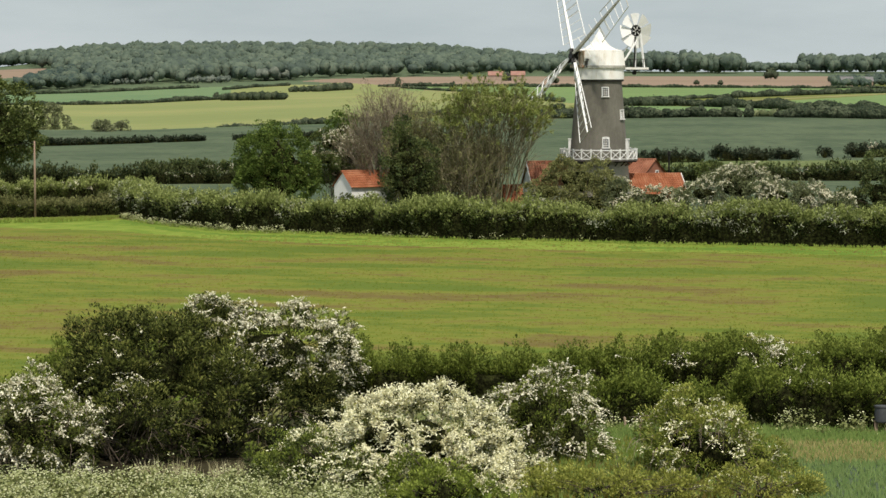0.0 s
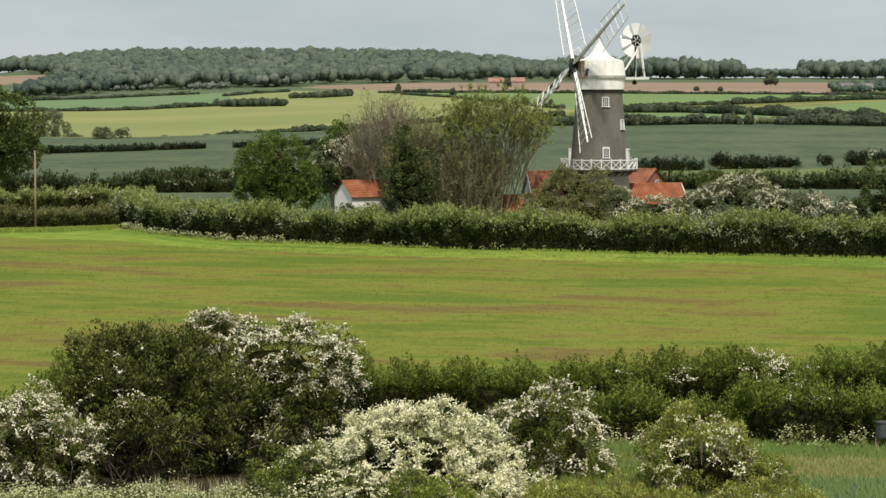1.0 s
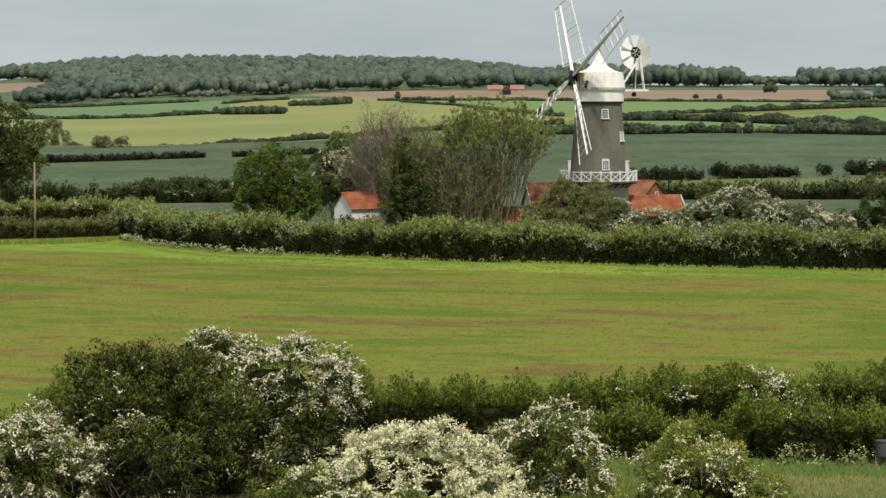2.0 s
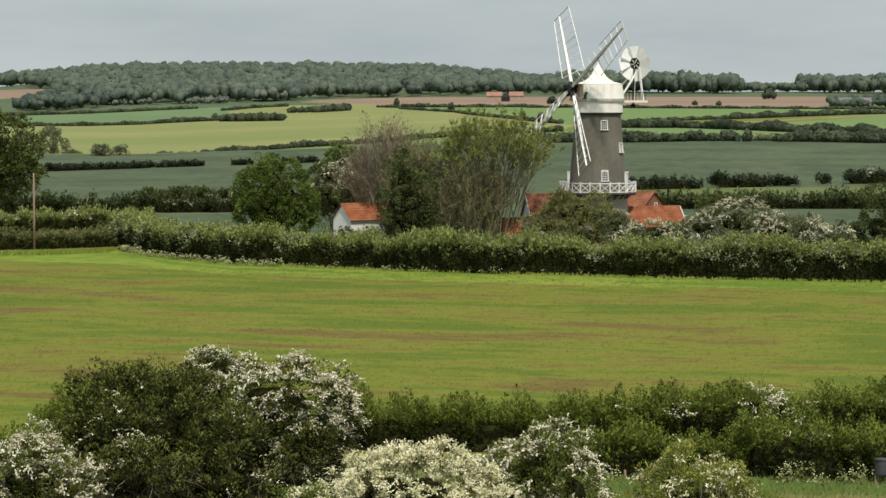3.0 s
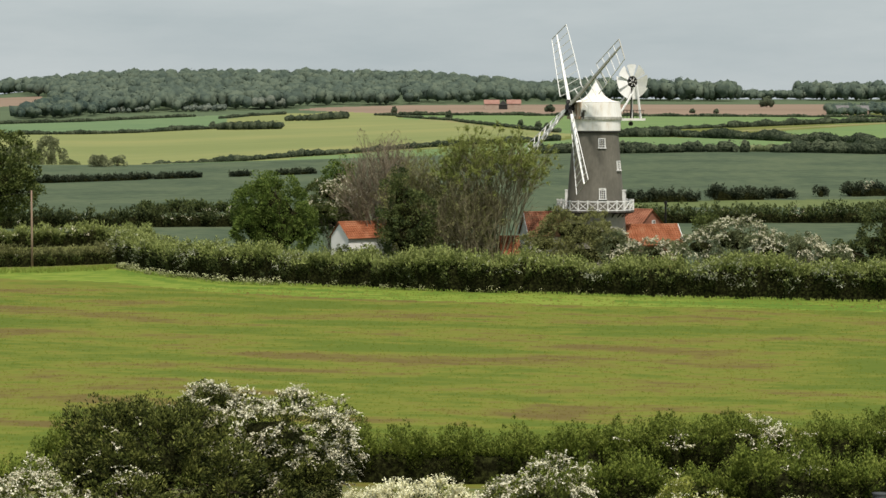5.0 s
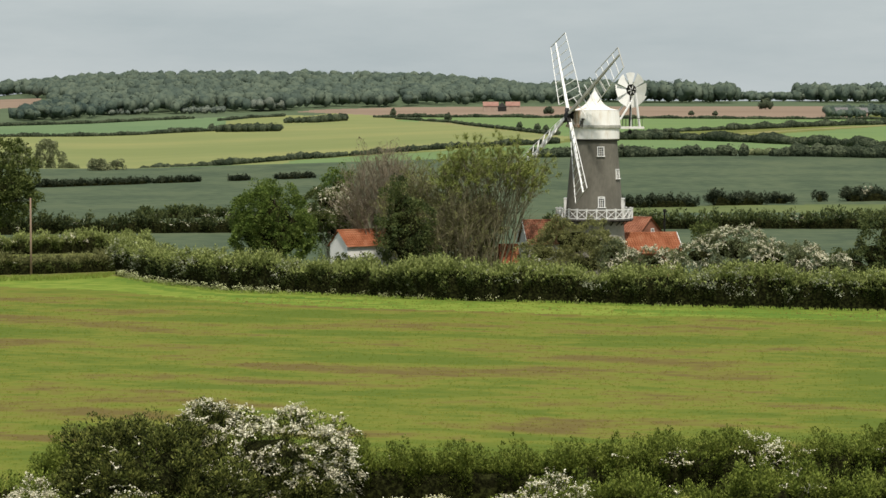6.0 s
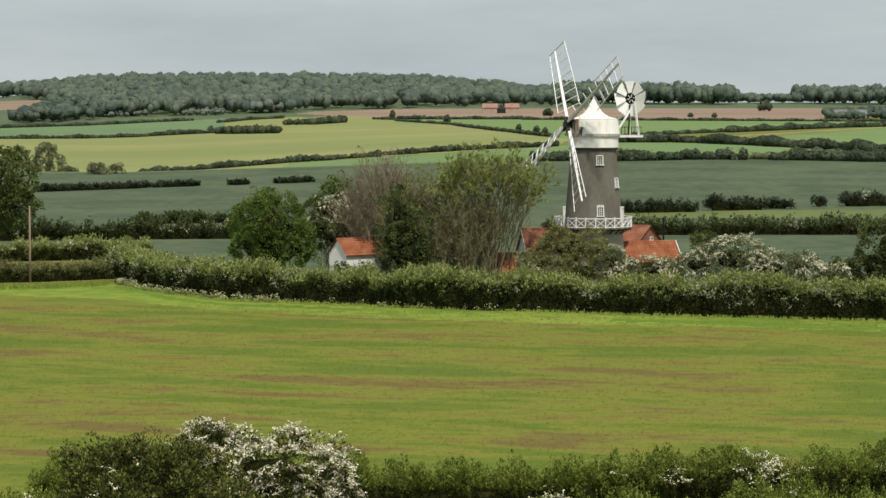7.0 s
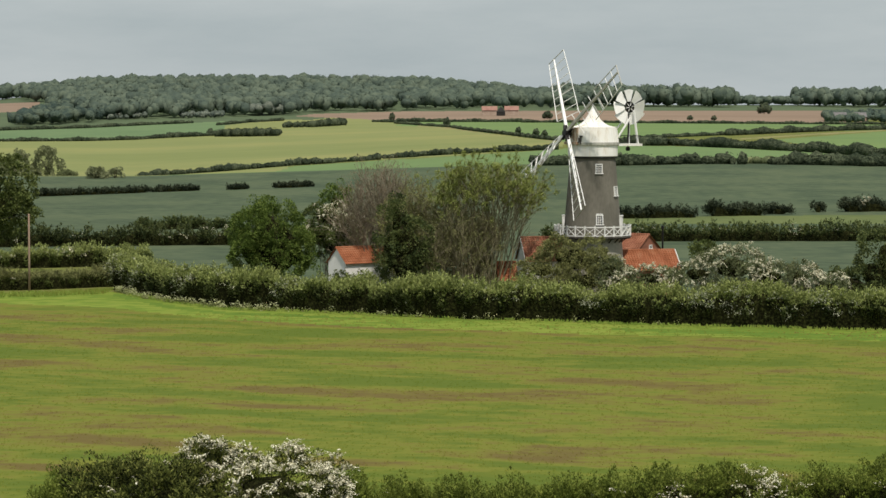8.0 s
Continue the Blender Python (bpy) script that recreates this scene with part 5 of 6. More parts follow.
def puff_hedge(name, line, width, height, leaf, label, seed, group="", step=0.75, ragged=0.35):
    """A far hedge: rows of small uneven crowns that grow into one another."""
    r = np.random.default_rng(seed)
    line = np.array(line, float)
    seg = np.linalg.norm(np.diff(line, axis=0), axis=1)
    at = np.concatenate([[0], np.cumsum(seg)])
    height = height * 0.84
    rows = min(2, max(1, int(width / height / 1.3)))
    n = max(2, int(at[-1] / (height * step)))
    cs, rs = [], []
    for k in range(rows):
        s = np.linspace(0, at[-1], n) + r.uniform(-0.4, 0.4, n) * height * step
        x, y = np.interp(s, at, line[:, 0]), np.interp(s, at, line[:, 1]) + (k + 0.5) * width / rows - width / 2 + r.uniform(-0.3, 0.3, n) * height
        h = height * (1 + ragged * (0.6 * np.sin(s / height / 2.3 + seed) + r.uniform(-0.7, 0.5, n)))
        h = np.maximum(h, height * 0.35)
        cs.append(np.column_stack([x, y, land(x, y) + h * 0.42]))
        rs.append(np.column_stack([h * r.uniform(0.5, 0.95, n), h * 0.55, h * 0.58]))
    mid = line.mean(0)
    o = np.array([mid[0], mid[1], float(land(mid[0], mid[1]))])
    ob = tagged(new(name), label, "hedge" if "hedge" in name else "copse", group)
    ob.matrix_basis = Matrix.Translation(o)
    part("foliage", far_foliage("foliage", np.concatenate(cs) - o, np.concatenate(rs), 12, height * 0.28, r, leaf), None, ob)
    return ob


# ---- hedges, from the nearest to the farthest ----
hedge("field_hedge", [(-38.8, 306.4), (-30.9, 289.7), (-23.4, 278.0), (-15.6, 272.5), (-8.1, 268.7), (1.8, 263.4)], 4.6, 3.85, LEAF_SHADE, "tall hedge with shade-darkened sides and fresh, lit green top", 0.27, 0.85, 1.0, 0.2, BLOSSOM_GREY, 41, 0.09, 0.13, LEAF_TOP, "hedges round the crop field", lush=30, foot=0.9, where=lambda p: -0.07 * p[:, 0])
hedge("field_hedge", [(-4.6, 266.7), (4.5, 261.5), (16.1, 258.0), (30.1, 253.2), (47.3, 247.3)], 4.6, 3.85, LEAF_SHADE, "tall hedge with shade-darkened sides and fresh, lit green top", 0.27, 0.85, 1.0, 0.17, BLOSSOM_GREY, 42, 0.09, 0.12, LEAF_TOP, "hedges round the crop field", lush=30, foot=0.9)
hedge("lane_hedge", [(-56.8, 302.3), (-48.9, 304.3), (-43.3, 308.2), (-36.9, 313.2)], 3.4, 2.3, LEAF_HEDGE, "lane hedge with olive shoots on top", 0.22, 0.7, 1.0, 0.03, None, 43, 0.08, 0.14, LEAF_THICKET, "hedges along the lane", lush=12)
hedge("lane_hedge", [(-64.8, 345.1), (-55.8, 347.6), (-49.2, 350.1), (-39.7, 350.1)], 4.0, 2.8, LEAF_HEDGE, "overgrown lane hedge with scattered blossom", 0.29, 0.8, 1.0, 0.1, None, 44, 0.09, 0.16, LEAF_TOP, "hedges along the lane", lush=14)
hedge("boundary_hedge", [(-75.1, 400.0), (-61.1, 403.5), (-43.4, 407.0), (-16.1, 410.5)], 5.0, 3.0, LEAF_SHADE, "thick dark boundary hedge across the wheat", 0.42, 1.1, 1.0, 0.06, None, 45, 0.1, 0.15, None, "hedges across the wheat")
hedge("boundary_hedge", [(17.5, 417.5), (30.9, 419.5), (50.0, 421.0), (82.2, 421.0)], 5.0, 2.8, LEAF_SHADE, "thick dark boundary hedge across the wheat", 0.42, 1.1, 1.0, 0.05, None, 46, 0.08, 0.13, LEAF_DARK, "hedges across the wheat")
hedge("boundary_hedge", [(-55.0, 459.0), (-38.8, 462.5)], 4.0, 2.0, LEAF_DARK, "low hedge behind the boundary hedge", 0.45, 0.8, 1.0, 0, None, 47, 0.12, 0.35, None, "hedges across the wheat")
for k, (a, b, h) in enumerate([((34.3, 496.5), (52.1, 501.0), 2.3), ((53.9, 505.0), (66.8, 510.0), 2.6), ((67.1, 513.5), (72.7, 513.5), 2.3), ((77.5, 519.5), (80.3, 519.5), 2.2), ((83.6, 521.0), (100.1, 525.0), 2.6)]):
    hedge("gappy_hedge", [a, b], 4.5, h, LEAF_FAR, "short stretch of dark gappy hedge", 0.36, 0.9, 1.0, 0.0 if k < 4 else 0.06, None, 50 + k, 0.17, 0.22, None, "gappy hedges by the rough grass")
for k, (a, b, h) in enumerate([((-97.8, 609.5), (-72.8, 633.5), 1.6), ((-71.9, 633.0), (-60.2, 637.0), 1.5), ((-53.0, 636.5), (-47.7, 640.0), 1.3), ((-41.6, 640.5), (-31.6, 644.5), 1.4)]):
    hedge("low_hedge", [a, b], 4.0, h, LEAF_FAR, "low trimmed dark hedge in the wheat", 0.4, 0.7, 1.0, 0, None, 60 + k, 0.07, 0.4, None, "low hedges in the wheat")
for k, (a, b, h, tone) in enumerate([((28.6, 726.0), (38.8, 722.5), 3.0, LEAF_FAR), ((49.5, 717.0), (69.4, 723.0), 3.2, LEAF_FAR), ((71.7, 725.0), (84.1, 726.5), 3.1, LEAF_FAR), ((83.0, 725.5), (88.2, 725.5), 4.1, LEAF_FAR), ((88.7, 729.5), (96.6, 729.5), 2.4, LEAF_GREY), ((96.7, 723.5), (111.2, 720.0), 3.2, LEAF_FAR), ((111.3, 719.0), (119.8, 717.0), 3.5, LEAF_FAR), ((120.3, 714.0), (135.4, 711.0), 3.3, LEAF_FAR)]):
    puff_hedge("far_hedge", [a, b], 7, h * 1.1, tone, "dark clumpy hedge between green fields", 70 + k, "far hedges", 0.45, 0.4)
FAR = [
    ([(83.8, 1195.5), (114.7, 1195.5), (139.4, 1133.5), (160.9, 1056.5), (177.7, 932.5)], 13.3, 4.4, "broad dark hedge sloping across green fields"),
    ([(169.4, 1463.5), (218.7, 1552.5), (266.1, 1628.5), (329.6, 1691.5)], 12.0, 3.9, "broad dark hedge above a green field"),
    ([(105.3, 1350.0), (135.5, 1412.5), (172.2, 1481.5)], 7.0, 2.2, "thin hedge between green fields"),
    ([(-130.0, 1110.0), (-126.0, 1150.0), (-97.1, 1157.0), (-67.1, 1180.5), (-48.2, 1174.0)], 8.8, 3.2, "broken hedge below the barley"),
    ([(-47.3, 1182.0), (-27.4, 1183.5)], 8.3, 3.1, "broken hedge below the barley"),
    ([(-25.1, 1200.0), (-10.2, 1192.5)], 8.0, 3.0, "broken hedge below the barley"),
    ([(-8.9, 1201.0), (23.2, 1191.0), (54.9, 1152.5)], 7.4, 3.0, "broken hedge below the barley"),
    ([(-316.3, 1690.5), (-238.2, 1701.5), (-203.3, 1730.0), (-185.8, 1749.0)], 7.7, 2.8, "thin hedge between cool green and barley"),
    ([(-185.8, 1749.0), (-154.3, 1770.5)], 8.6, 3.9, "hedge between cool green and barley"),
    ([(-349.1, 1866.5), (-269.5, 1926.5), (-232.2, 1977.5), (-195.1, 2006.5)], 6.7, 2.7, "thin dark hedge below the wood"),
    ([(-170.5, 1957.0), (-149.8, 2003.5), (-124.3, 2027.5)], 6.4, 2.5, "thin dark hedge above the barley"),
    ([(-50.3, 1982.0), (-32.2, 1964.5)], 6.2, 2.3, "low clumpy hedge by the ploughed field"),
    ([(-30.1, 1975.0), (-10.1, 1968.0)], 7.2, 3.7, "low clumpy hedge by the ploughed field"),
    ([(-7.9, 1967.5), (29.4, 1953.5), (64.0, 1937.5)], 6.1, 2.7, "low clumpy hedge by the ploughed field"),
    ([(65.6, 1921.5), (137.9, 1877.5), (212.2, 1862.5)], 6.0, 2.4, "low clumpy hedge by the ploughed field"),
    ([(212.2, 1862.5), (285.3, 1848.0), (357.3, 1833.5)], 6.0, 2.2, "low clumpy hedge by the ploughed field"),
    ([(-31.8, 1940.0), (11.1, 1827.5), (44.9, 1572.0), (65.0, 1364.0)], 2.6, 2.3, "thin track-side hedge across the slope"),
]
for k, (line, w, h, label) in enumerate(FAR):
    puff_hedge("far_hedge", line, w, h, LEAF_FAR, label, 100 + k, "far hedges")
puff_hedge("copse", [(-114.1, 1895.5), (-90.7, 1896.5), (-72.6, 1926.5)], 21, 6.0, LEAF_FAR, "long low copse in the barley", 130, ragged=0.25)
puff_hedge("copse", [(-151.4, 1751.5), (-134.0, 1738.5), (-111.3, 1732.5)], 18, 6.3, LEAF_FAR, "square-cut copse beside the barley", 131, ragged=0.15)


def far_tree(px, y, top, wide, leaf, label, seed, name="far_tree"):
    r = wide / 2
    blobs = [(0, 0, top * 0.5, r * 0.7, r * 0.7, top * 0.42), (-r * 0.5, 0, top * 0.32, r * 0.5, r * 0.5, top * 0.32), (r * 0.5, 0, top * 0.36, r * 0.48, r * 0.5, top * 0.36), (r * 0.2, 0, top * 0.78, r * 0.35, r * 0.35, top * 0.2), (-r * 0.3, 0, top * 0.66, r * 0.35, r * 0.35, top * 0.2)]
    if y < 1200:
        return tree(name, px, y, top * 0.35, blobs, leaf, label, size=0.5, clump=0.95, seed=seed, trunk_r=0.22, core=False, spread_in=0.9, cover=0.7)
    rg = np.random.default_rng(seed)
    base = float(land(px, y))
    ob = thing(name, (px, y, base), label, "tree")
    c, rr = np.array([b[:3] for b in blobs]), np.array([b[3:] for b in blobs])
    part("crown", far_foliage("crown", c, rr, 30, top * 0.13, rg, leaf), None, ob)
    part("trunk", Build().tube((0, 0, -0.3), (0, 0, top * 0.4), 0.35, 0.25, 7), BARK, ob)


for k, (x, y, h, w, leaf) in enumerate([(-152.1, 915, 11.0, 12.3, LEAF_SALLOW), (-142.5, 920, 12.5, 12.0, LEAF_SALLOW), (-160.0, 925, 8.4, 11.3, LEAF_SALLOW), (-132.0, 900, 4.3, 6.8, LEAF_GREY), (-97.6, 722, 3.6, 6.4, LEAF_SALLOW), (-93.2, 727, 3.2, 5.0, LEAF_SALLOW)]):
    far_tree(x, y, h, w, leaf, "grey-green willow standing by the barley" if h > 6 else "grey-green bush by the barley", 200 + k, "willow_tree" if h > 6 else "willow_bush")
for k, (x, y, h, w) in enumerate([(7.2, 1868.0, 6.7, 6.2), (-35.9, 2017.0, 6.2, 5.1), (88.0, 2002.5, 6.5, 9.1), (52.2, 1608.5, 4.4, 4.2), (60.0, 1522.0, 4.6, 4.7), (63.9, 1492.0, 3.9, 4.1), (280.0, 2150.0, 10.0, 14.0), (-160.1, 1778.5, 5.1, 6.0), (197.4, 1960.0, 4.0, 5.0), (216.0, 1960.0, 3.8, 5.0)]):
    far_tree(x, y, h, w, LEAF_FAR, "small dark field tree among green fields", 220 + k)


# ---- woods on the ridge ----
def wood(name, poly, spacing, height, label, seed, leaf=None, wide=0.44, per=14, grain=0.1):
    """A far wood: crowns of many leaf clumps, scattered over an outline on the plan."""
    r = np.random.default_rng(seed)
    pa = np.array(poly)
    lo, hi = pa.min(0), pa.max(0)
    n = int((hi - lo).prod() / spacing ** 2)
    xy = r.uniform(lo, hi, (n, 2))
    xy = xy[inside(xy[:, 0], xy[:, 1], poly)]
    m = len(xy)
    h = height * r.uniform(0.8, 1.12, m)
    rad = h * wide * r.uniform(0.75, 1.2, m)
    g = land(xy[:, 0], xy[:, 1])
    c, rr = [], []
    for j in range(2):
        off = r.normal(size=(m, 2)) * rad[:, None] * (0.1, 0.6)[j]
        c.append(np.column_stack([xy + off, g + h * ((0.6, 0.46)[j] + r.uniform(-0.05, 0.05, m))]))
        s = np.array([1.0, 0.72])[j] * r.uniform(0.7, 1.25, m)
        rr.append(np.column_stack([rad * s, rad * s, h * (0.36, 0.36)[j] * r.uniform(0.8, 1.15, m)]))
    c, rr = np.concatenate(c), np.concatenate(rr)
    o = np.array([*pa.mean(0), 0])
    o[2] = float(land(o[0], o[1]))
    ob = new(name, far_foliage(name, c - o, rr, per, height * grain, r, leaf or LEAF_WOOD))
    ob.matrix_basis = Matrix.Translation(o)
    return tagged(ob, label, "wood", kind="stuff")


# these two leaf colours carry the same painted blue-grey haze
LEAF_WOOD_GREY = material("hazed_grey_leaf", [(0.085, 0.106, 0.09), (0.13, 0.152, 0.125), (0.19, 0.207, 0.168)], 0.1, 0.8, 1.0, fine=0.6, island=0.2, spec=0.0)
LEAF_WOOD_BROWN = material("hazed_low_wood_leaf", [(0.05, 0.073, 0.064), (0.082, 0.109, 0.086), (0.12, 0.148, 0.107)], 0.06, 0.8, 1.6, fine=0.7, island=0.18, spec=0.0)
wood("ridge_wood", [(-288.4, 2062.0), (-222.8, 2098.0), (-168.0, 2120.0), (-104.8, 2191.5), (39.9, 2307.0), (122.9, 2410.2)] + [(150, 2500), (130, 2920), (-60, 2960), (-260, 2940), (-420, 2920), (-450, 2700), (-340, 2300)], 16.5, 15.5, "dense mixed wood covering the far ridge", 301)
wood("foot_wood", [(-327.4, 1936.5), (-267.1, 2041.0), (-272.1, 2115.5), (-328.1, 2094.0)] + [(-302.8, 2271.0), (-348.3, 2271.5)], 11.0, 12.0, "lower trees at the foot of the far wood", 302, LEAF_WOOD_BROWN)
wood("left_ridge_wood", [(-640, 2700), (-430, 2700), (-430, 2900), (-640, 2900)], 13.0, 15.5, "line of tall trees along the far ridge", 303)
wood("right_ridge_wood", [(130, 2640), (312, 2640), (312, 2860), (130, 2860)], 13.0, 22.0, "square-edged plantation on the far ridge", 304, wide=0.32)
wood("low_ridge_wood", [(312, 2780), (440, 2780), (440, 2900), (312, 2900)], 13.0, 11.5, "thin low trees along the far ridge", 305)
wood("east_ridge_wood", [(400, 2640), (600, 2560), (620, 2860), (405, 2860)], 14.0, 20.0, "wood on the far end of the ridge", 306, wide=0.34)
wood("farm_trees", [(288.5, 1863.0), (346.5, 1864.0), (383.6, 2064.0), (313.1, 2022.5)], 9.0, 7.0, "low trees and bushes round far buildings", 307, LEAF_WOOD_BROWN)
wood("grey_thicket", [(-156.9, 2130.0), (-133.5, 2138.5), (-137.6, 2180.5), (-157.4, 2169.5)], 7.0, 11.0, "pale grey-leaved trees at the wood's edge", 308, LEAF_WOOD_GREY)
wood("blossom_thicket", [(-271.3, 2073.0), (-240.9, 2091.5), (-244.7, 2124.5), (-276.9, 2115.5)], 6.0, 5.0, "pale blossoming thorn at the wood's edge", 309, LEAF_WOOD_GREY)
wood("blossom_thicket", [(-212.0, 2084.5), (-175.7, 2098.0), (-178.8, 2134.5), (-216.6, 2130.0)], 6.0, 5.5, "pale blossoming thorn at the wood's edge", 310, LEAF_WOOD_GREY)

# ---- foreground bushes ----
bush("thorn_bush", [(-13.15, 112.00, 1.40, 4.03, 4.50, 2.87), (-15.40, 112.00, 1.50, 1.95, 3.50, 1.75), (-12.36, 113.00, 2.49, 2.03, 4.00, 1.58), (-9.40, 111.00, 0.26, 2.75, 4.00, 2.37), (-13.55, 109.00, 0.02, 3.43, 3.50, 2.08), (-9.60, 108.30, -0.30, 2.60, 2.40, 1.60), (-15.90, 112.00, 1.30, 1.75, 3.00, 1.70)], LEAF_THORN, "huge dark thorn bush with bare twigs below", clumps=1.2, size=0.15, clump=0.85, hole=-1.0, bloom=0.09, sprig=4, bloom_where=lambda p: RNG.normal(size=len(p)) * 0.5, seed=401, bare=0.6, tip=LEAF_THORN_LIT)
bush("hawthorn_bush", [(-7.97, 116.00, 2.25, 3.26, 4.00, 2.40), (-6.22, 115.00, 1.23, 2.02, 3.50, 2.20), (-10.54, 117.00, 3.65, 1.32, 2.60, 1.37)], LEAF_THORN, "tall hawthorn with heavy white blossom", size=0.115, clump=0.70, bloom=0.46, sprig=9, hole=-9, clumps=1.15, tip=LEAF_THORN_LIT, seed=402, bloom_where=lambda p: (p[:, 0] + 9.6) * 0.3 + (p[:, 2] - 2.3) * 0.55)
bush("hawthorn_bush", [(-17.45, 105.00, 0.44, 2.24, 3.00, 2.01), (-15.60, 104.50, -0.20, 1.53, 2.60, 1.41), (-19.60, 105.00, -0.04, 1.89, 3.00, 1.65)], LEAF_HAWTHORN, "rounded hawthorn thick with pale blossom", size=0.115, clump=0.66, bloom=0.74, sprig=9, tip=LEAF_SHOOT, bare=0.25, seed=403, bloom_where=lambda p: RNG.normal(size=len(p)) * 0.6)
bush("hawthorn_bush", [(-13.12, 106.50, 0.36, 2.63, 2.60, 1.68)], LEAF_THORN, "half-bare hawthorn with drooping twigs", size=0.115, clump=0.72, bloom=0.4, sprig=5, tip=LEAF_THORN_LIT, seed=404, bare=1.05)
bush("may_bush", [(-0.90, 101.50, -0.01, 2.85, 3.20, 2.17), (-2.17, 102.00, 0.27, 2.06, 3.00, 1.72), (1.73, 100.50, -1.24, 2.15, 2.80, 1.70)], LEAF_HAWTHORN, "spreading may bush smothered in cream blossom", size=0.115, clump=0.62, bloom=0.98, sprig=22, hole=-9, bloom_size=0.09, droop=0.3, bloom_mat=BLOSSOM_CREAM, seed=405, bloom_where=lambda p: 0.35 * (p[:, 0] + 2.0))
bush("thorn_bush", [(-5.10, 100.50, -0.78, 2.37, 2.80, 1.58), (-3.25, 99.50, -1.08, 1.79, 2.40, 1.34)], LEAF_HEDGE, "green thorn bush with fading blossom", size=0.115, clump=0.62, bloom=0.5, sprig=8, tip=LEAF_SHOOT, bloom_mat=BLOSSOM_CREAM, seed=406)
bush("hawthorn_bush", [(4.08, 108.50, 0.34, 2.15, 3.00, 2.00), (5.65, 108.00, -0.58, 1.46, 2.60, 1.82), (2.96, 108.00, -0.95, 1.58, 2.60, 1.70)], LEAF_HAWTHORN, "dark hawthorn dotted with white blossom", size=0.115, clump=0.66, bloom=0.7, sprig=8, tip=LEAF_SHOOT, seed=407, bloom_where=lambda p: RNG.normal(size=len(p)) * 0.9)
bush("thorn_bush", [(11.12, 103.50, -0.42, 2.79, 3.00, 2.00), (9.80, 104.00, 0.22, 1.54, 2.60, 1.59), (12.93, 103.00, -0.81, 1.53, 2.40, 1.39)], LEAF_SHOOT, "loose green bush with creamy flowers", tip=LEAF_LIME, hole=-9, clumps=1.3, size=0.115, clump=0.66, bloom=0.4, sprig=6, bloom_mat=BLOSSOM_CREAM, seed=408, bloom_size=0.09, bare=0.45, bloom_where=lambda p: RNG.normal(size=len(p)) * 0.9)
bush("elder_bush", [(-0.09, 97.50, -1.21, 2.08, 2.00, 1.36)], LEAF_BRIGHT, "bright green young bush", size=0.115, clump=0.60, seed=409)
bush("bramble_bush", [(6.14, 98.00, -1.74, 2.76, 2.20, 1.72), (9.09, 97.50, -1.77, 2.19, 2.00, 1.45), (4.27, 98.50, -1.60, 1.33, 2.00, 1.15)], LEAF_LIME, "low bright green brambles", size=0.115, clump=0.60, bloom=0.05, bloom_mat=BLOSSOM_CREAM, bloom_size=0.08, seed=410)
bush("bramble_bush", [(12.52, 97.50, -1.77, 2.52, 2.00, 1.45)], LEAF_LIME, "low bright green brambles", size=0.115, clump=0.60, bloom=0.05, bloom_mat=BLOSSOM_CREAM, bloom_size=0.08, seed=411)

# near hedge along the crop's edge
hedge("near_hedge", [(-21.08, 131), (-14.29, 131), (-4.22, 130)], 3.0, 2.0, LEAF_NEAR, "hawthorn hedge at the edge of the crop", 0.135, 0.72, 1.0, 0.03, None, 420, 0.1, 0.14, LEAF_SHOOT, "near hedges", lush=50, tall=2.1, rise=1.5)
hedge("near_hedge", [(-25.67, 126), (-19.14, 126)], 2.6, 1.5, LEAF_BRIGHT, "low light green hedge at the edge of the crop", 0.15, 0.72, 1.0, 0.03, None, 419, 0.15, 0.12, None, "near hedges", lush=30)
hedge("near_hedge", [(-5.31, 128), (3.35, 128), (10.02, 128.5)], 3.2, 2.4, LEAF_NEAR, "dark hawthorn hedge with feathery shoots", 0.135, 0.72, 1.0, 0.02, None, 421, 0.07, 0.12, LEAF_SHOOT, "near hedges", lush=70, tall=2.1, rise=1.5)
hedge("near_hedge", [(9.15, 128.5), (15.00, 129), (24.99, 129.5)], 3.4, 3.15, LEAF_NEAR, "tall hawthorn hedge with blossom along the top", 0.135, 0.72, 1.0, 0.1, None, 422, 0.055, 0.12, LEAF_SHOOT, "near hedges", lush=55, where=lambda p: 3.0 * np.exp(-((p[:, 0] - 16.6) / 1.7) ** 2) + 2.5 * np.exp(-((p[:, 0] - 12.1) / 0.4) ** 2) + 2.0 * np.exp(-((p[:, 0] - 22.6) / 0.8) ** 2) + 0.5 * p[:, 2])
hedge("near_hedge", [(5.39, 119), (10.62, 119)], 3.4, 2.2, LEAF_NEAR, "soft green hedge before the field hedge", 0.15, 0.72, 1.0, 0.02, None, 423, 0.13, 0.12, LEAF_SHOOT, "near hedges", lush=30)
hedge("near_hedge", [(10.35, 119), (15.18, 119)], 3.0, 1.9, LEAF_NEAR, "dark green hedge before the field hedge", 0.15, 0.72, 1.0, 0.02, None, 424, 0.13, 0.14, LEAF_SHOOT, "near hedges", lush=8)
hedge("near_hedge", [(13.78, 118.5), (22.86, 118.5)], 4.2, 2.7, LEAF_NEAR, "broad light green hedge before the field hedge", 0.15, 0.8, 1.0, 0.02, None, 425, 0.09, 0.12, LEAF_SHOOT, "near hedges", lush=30)


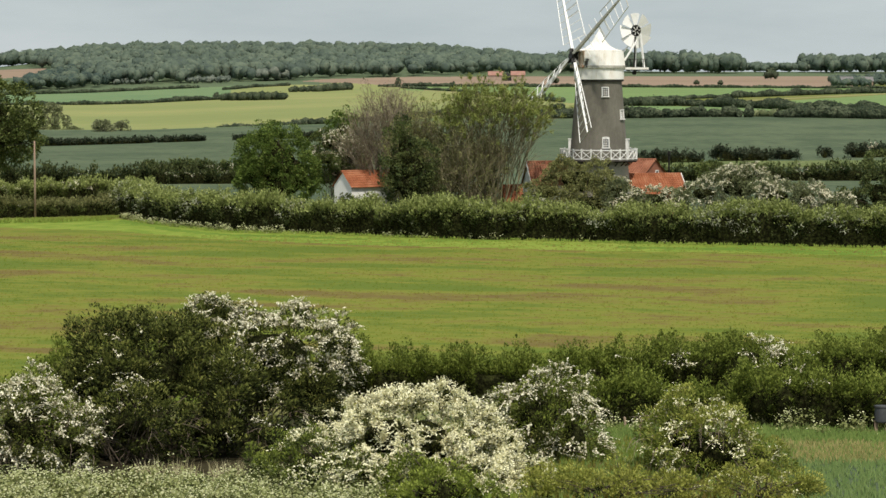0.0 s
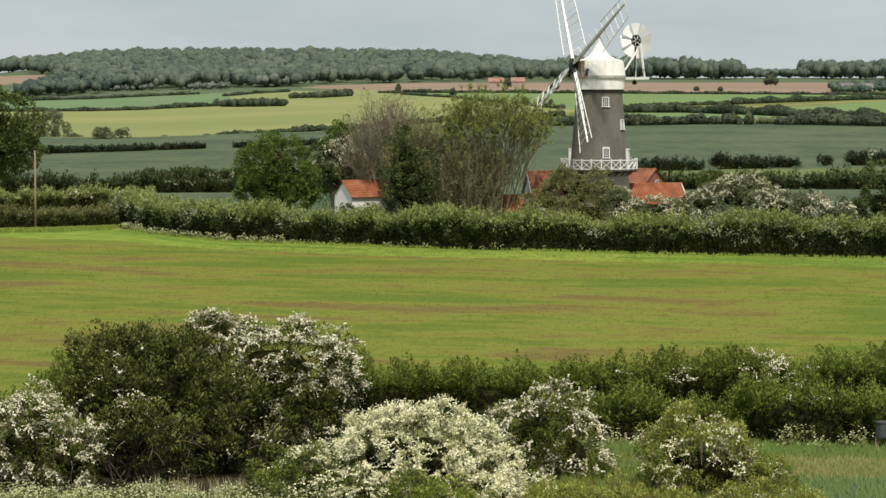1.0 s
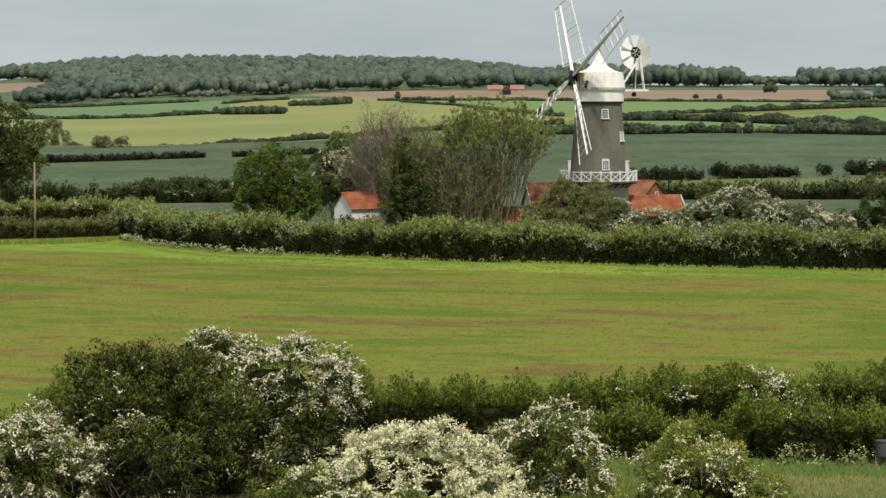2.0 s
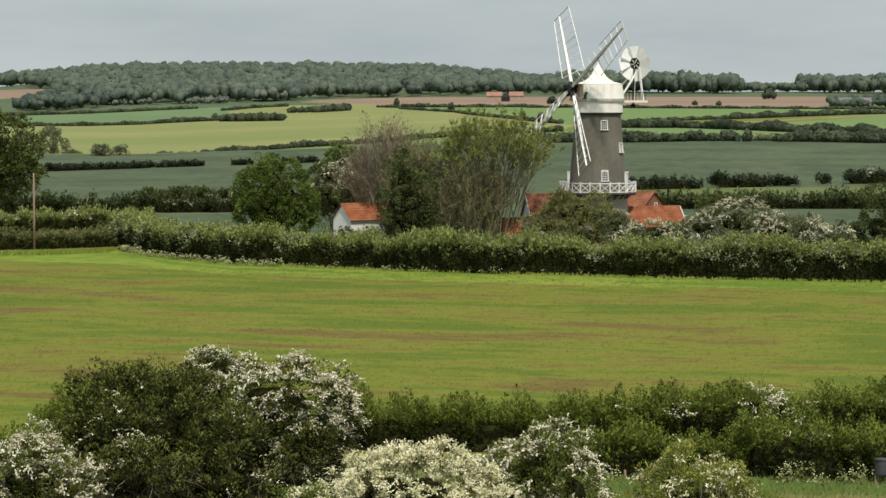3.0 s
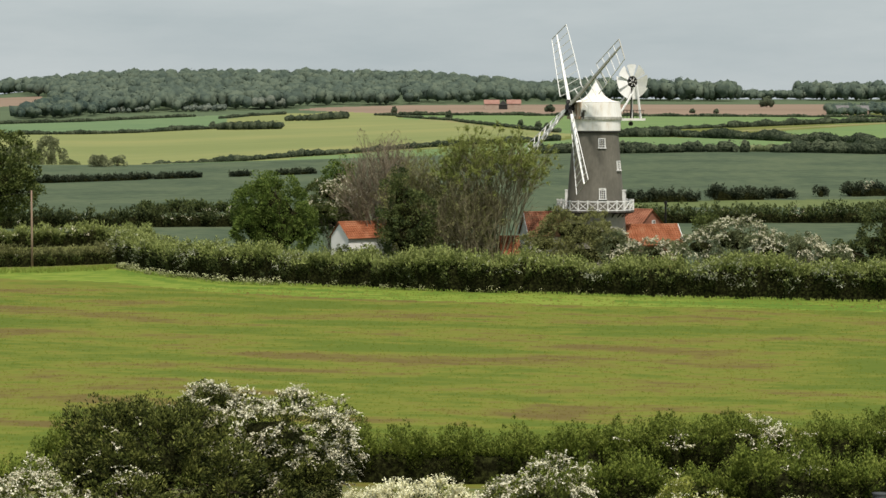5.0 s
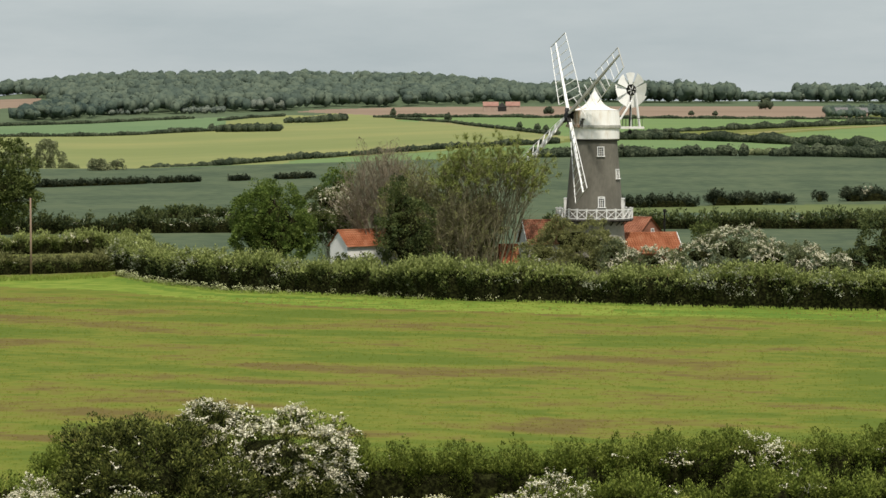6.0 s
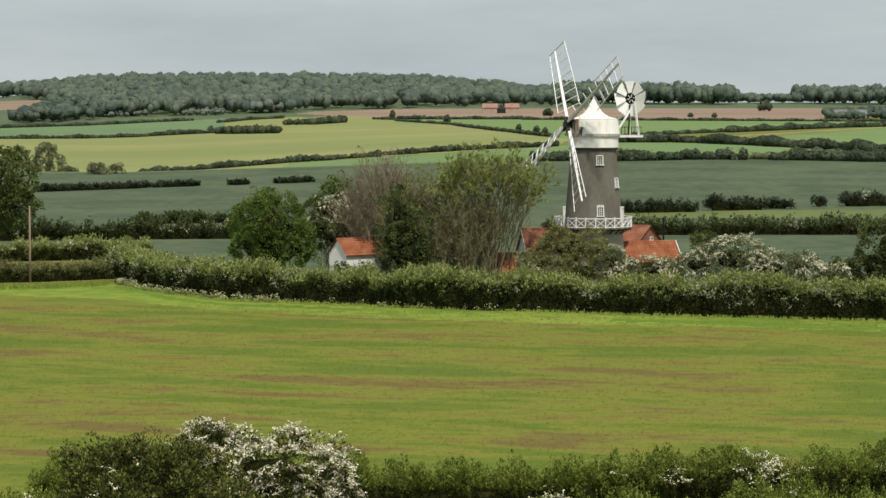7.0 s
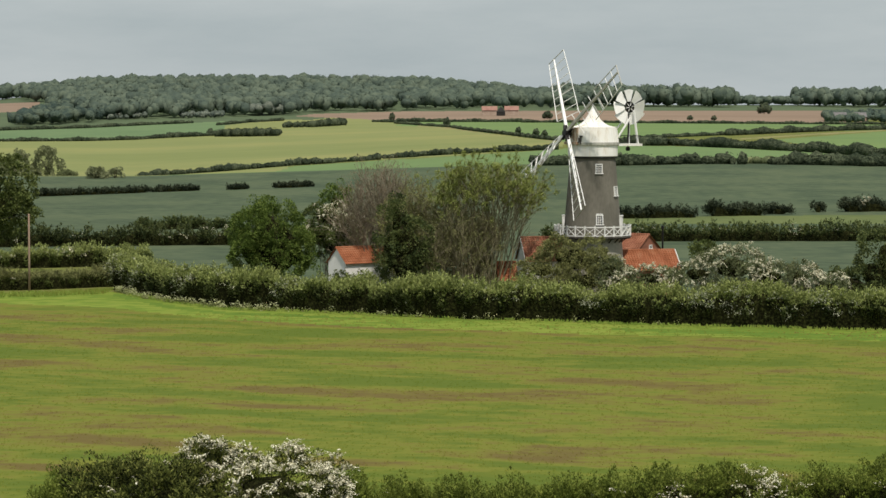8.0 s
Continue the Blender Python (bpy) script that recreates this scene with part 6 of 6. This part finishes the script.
# ---- grasses and flowers ----
def blades(name, xy, height, width, mats, label, per=3, lean=0.35, back=(0.1, 0.9)):
    n = len(xy)
    k = np.repeat(np.arange(n), per)
    p = np.column_stack([xy[k] + RNG.normal(size=(len(k), 2)) * 0.09, np.zeros(len(k))])
    near = np.clip((400 - p[:, 1]) / 300, 0, 1)
    p[:, 2] = land(p[:, 0], p[:, 1]) + near * 0.12 * np.sin(p[:, 0] * 0.21 + p[:, 1] * 0.05) * np.sin(p[:, 1] * 0.13 - p[:, 0] * 0.03) - 0.02
    a = RNG.uniform(-0.8, 0.8, len(k))
    side = np.column_stack([np.cos(a), np.sin(a), np.zeros(len(k))]) * width / 2
    h = (height * RNG.uniform(0.5, 1.3, len(k)))[:, None]
    tip = p + np.column_stack([RNG.normal(size=len(k)) * lean, RNG.uniform(*back, len(k)) * lean, np.ones(len(k))]) * h
    mid = p * 0.55 + tip * 0.45
    v = np.stack([p, mid + side, tip, mid - side], 1).reshape(-1, 3)
    o = np.array([*xy.mean(0), 0.0])
    f = np.arange(len(v)).reshape(-1, 4)
    which = (RNG.random(len(f)) * len(mats)).astype(int)
    ob = new(name, quick_mesh(name, v - o, f, mats, which))
    ob.matrix_basis = Matrix.Translation(o)
    return tagged(ob, label, "grass", kind="stuff")


def strip(line, depth, per_m2, wide=0.0):
    """Random places along a line on the plan, up to depth metres to the front of it (towards -y)."""
    line = np.array(line, float)
    seg = np.linalg.norm(np.diff(line, axis=0), axis=1)
    at = np.concatenate([[0], np.cumsum(seg)])
    n = int(at[-1] * depth * per_m2)
    s = RNG.uniform(0, at[-1], n)
    return np.column_stack([np.interp(s, at, line[:, 0]), np.interp(s, at, line[:, 1]) + wide - RNG.uniform(0, depth, n)])


def wedge(y0, y1, per_m2, u=0.19):
    y = np.sqrt(RNG.uniform(y0 * y0, y1 * y1, int(u * (y1 * y1 - y0 * y0) * per_m2)))
    return np.column_stack([RNG.uniform(-u, u, len(y)) * y, y])


def parsley(name, xy, height, label, umbel=0.16):
    drift = lumps(np.column_stack([xy * 1.1, np.zeros(len(xy))]), 33)
    xy, drift = xy[drift > -0.75], drift[drift > -0.75]
    n = len(xy)
    p = np.column_stack([xy, land(xy[:, 0], xy[:, 1])])
    h = height * RNG.uniform(0.6, 1.15, n) * np.clip(0.95 + 0.4 * drift, 0.5, 1.3)
    top = p + np.column_stack([RNG.normal(size=(n, 2)) * 0.1, np.ones(n)]) * h[:, None]
    k = np.repeat(np.arange(n), 5)
    q = top[k] + RNG.normal(size=(len(k), 3)) * (0.17, 0.17, 0.07)
    v1, f1 = leaf_quads(q, np.tile([0, -0.35, 1.0], (len(k), 1)), umbel, 0.95, 0.45)
    k = np.repeat(np.arange(n), 11)
    q = p[k] + np.column_stack([RNG.normal(size=(len(k), 2)) * 0.18, h[k] * RNG.uniform(0.1, 0.85, len(k))])
    v2, f2 = leaf_quads(q, unit(len(k)), 0.22, 0.5, 1.0)
    o = p.mean(0)
    ob = new(name, joined(name, [(v1 - o, f1, PARSLEY), (v2 - o, f2, LEAF_PALE)]))
    ob.matrix_basis = Matrix.Translation(o)
    return tagged(ob, label, "flowers", kind="stuff")


FAR_EDGE = [(-36.2, 295.7), (-30.5, 286.0), (-23.2, 275.2), (-8.0, 267.5), (16.1, 257.4), (44.6, 248.6)]
blades("crop_grass", wedge(129, 175, 2.2), 0.09, 0.12, [BLADE], "short young crop, green and reddish", 2, 0.3, (3.0, 6.0))
blades("crop_grass", wedge(175, 268, 1.3), 0.1, 0.14, [BLADE], "short young crop, green and reddish", 2, 0.3, (3.0, 6.0))
blades("verge_grass", strip(FAR_EDGE, 3.0, 7, 0.6), 0.3, 0.09, [BLADE_BRIGHT], "lush bright grass at the foot of the hedge")
blades("verge_grass", strip([(-51.8, 297.5), (-45.4, 299.3), (-39.2, 303.3)], 7, 7, 0.5), 0.4, 0.09, [BLADE_BRIGHT, BLADE], "lush bright grass at the foot of the hedge")
blades("verge_grass", strip([(-30, 130), (30, 131)], 4.5, 8, 3.5), 0.35, 0.06, [BLADE_BRIGHT, BLADE], "bright grass along the near hedge")
parsley("cow_parsley", strip([(-38.7, 302.3), (-34.3, 291.2), (-30.4, 285.1), (-23.2, 275.2), (-15.5, 270.5)], 1.6, 3.6, 0.2), 0.65, "white cow parsley along the hedge foot", 0.14)
parsley("cow_parsley", strip([(-15.5, 270.5), (4.5, 260.2), (18.9, 256.0), (44.5, 248.0)], 1.0, 1.5, 0.4), 0.55, "scattered white cow parsley along the hedge foot", 0.12)
parsley("cow_parsley", strip([(-22, 101.2), (-9, 101.0), (-2.5, 100.0)], 8.0, 10), 0.75, "dense bank of white cow parsley and nettles", 0.08)
parsley("cow_parsley", strip([(15.32, 116.6), (21.33, 116.6)], 1.6, 4), 0.8, "cow parsley at the foot of the near hedge", 0.09)
parsley("cow_parsley", strip([(6.95, 116.8), (9.31, 116.8)], 1.2, 4), 0.7, "cow parsley at the foot of the near hedge", 0.09)
blades("dry_grass", strip([(-12.51, 102.2), (-8.14, 102.2)], 1.4, 12), 0.8, 0.04, [BLADE_STRAW], "tall dry grass before the thorn bush")
blades("meadow_grass", strip([(4.56, 117.0), (22.19, 117.0)], 4.5, 30), 0.32, 0.05, [BLADE_LUSH], "lush green grass before the near hedge")
blades("meadow_grass", strip([(14.78, 112.5), (21.22, 112.5)], 6.5, 22), 0.26, 0.05, [BLADE_DRY, BLADE_DRY, BLADE_LUSH], "tawny dry grass between the bushes")
blades("meadow_grass", strip([(13.97, 106.0), (20.07, 106.0)], 11, 16), 0.34, 0.06, [BLADE_COOL], "cool green grass between the bushes")
blades("meadow_grass", strip([(4.36, 112.5), (15.02, 112.5)], 16, 14), 0.36, 0.06, [BLADE_LUSH, BLADE], "lush grass between the bushes")
blades("meadow_grass", strip([(-3.51, 117), (4.28, 117)], 20, 8), 0.35, 0.06, [BLADE, BLADE_BRIGHT], "rough grass under the bushes")


def make_post():
    x, y = (20.4, 115.9)
    base = float(land(x, y))
    ob = thing("drum", (x, y, base), "squat grey drum on a wooden stub in the grass", "drum")
    part("drum", Build().lathe([(0.0, 0.5), (0.3, 0.5), (0.33, 0.55), (0.33, 1.2), (0.36, 1.22), (0.36, 1.28), (0.0, 1.3)], 18), PLASTIC_GREY, ob, smooth=False)
    part("stub", Build().box((0.16, 0.16, 0.7), pose(-0.25, 0, 0.25)).box((0.16, 0.16, 0.7), pose(0.25, 0, 0.25)), POLE_WOOD, ob)


make_post()


def fence_post(x, y, height, lean):
    """An old stake with a weathered top, standing in the grass."""
    ob = thing("fence_post", (x, y, float(land(x, y))), "brown weathered wooden stake in the grass", "post", "stakes by the near hedge")
    m = pose(0, 0, height / 2 - 0.15, 0, lean, 8)
    part("stake", Build().box((0.11, 0.1, height), m, 0.88).box((0.09, 0.08, 0.03), m @ pose(0, 0, height / 2 + 0.01), 0.7), POLE_WOOD, ob)


fence_post(9.1, 114.6, 1.0, 3)
fence_post(8.5, 115.8, 0.9, -5)
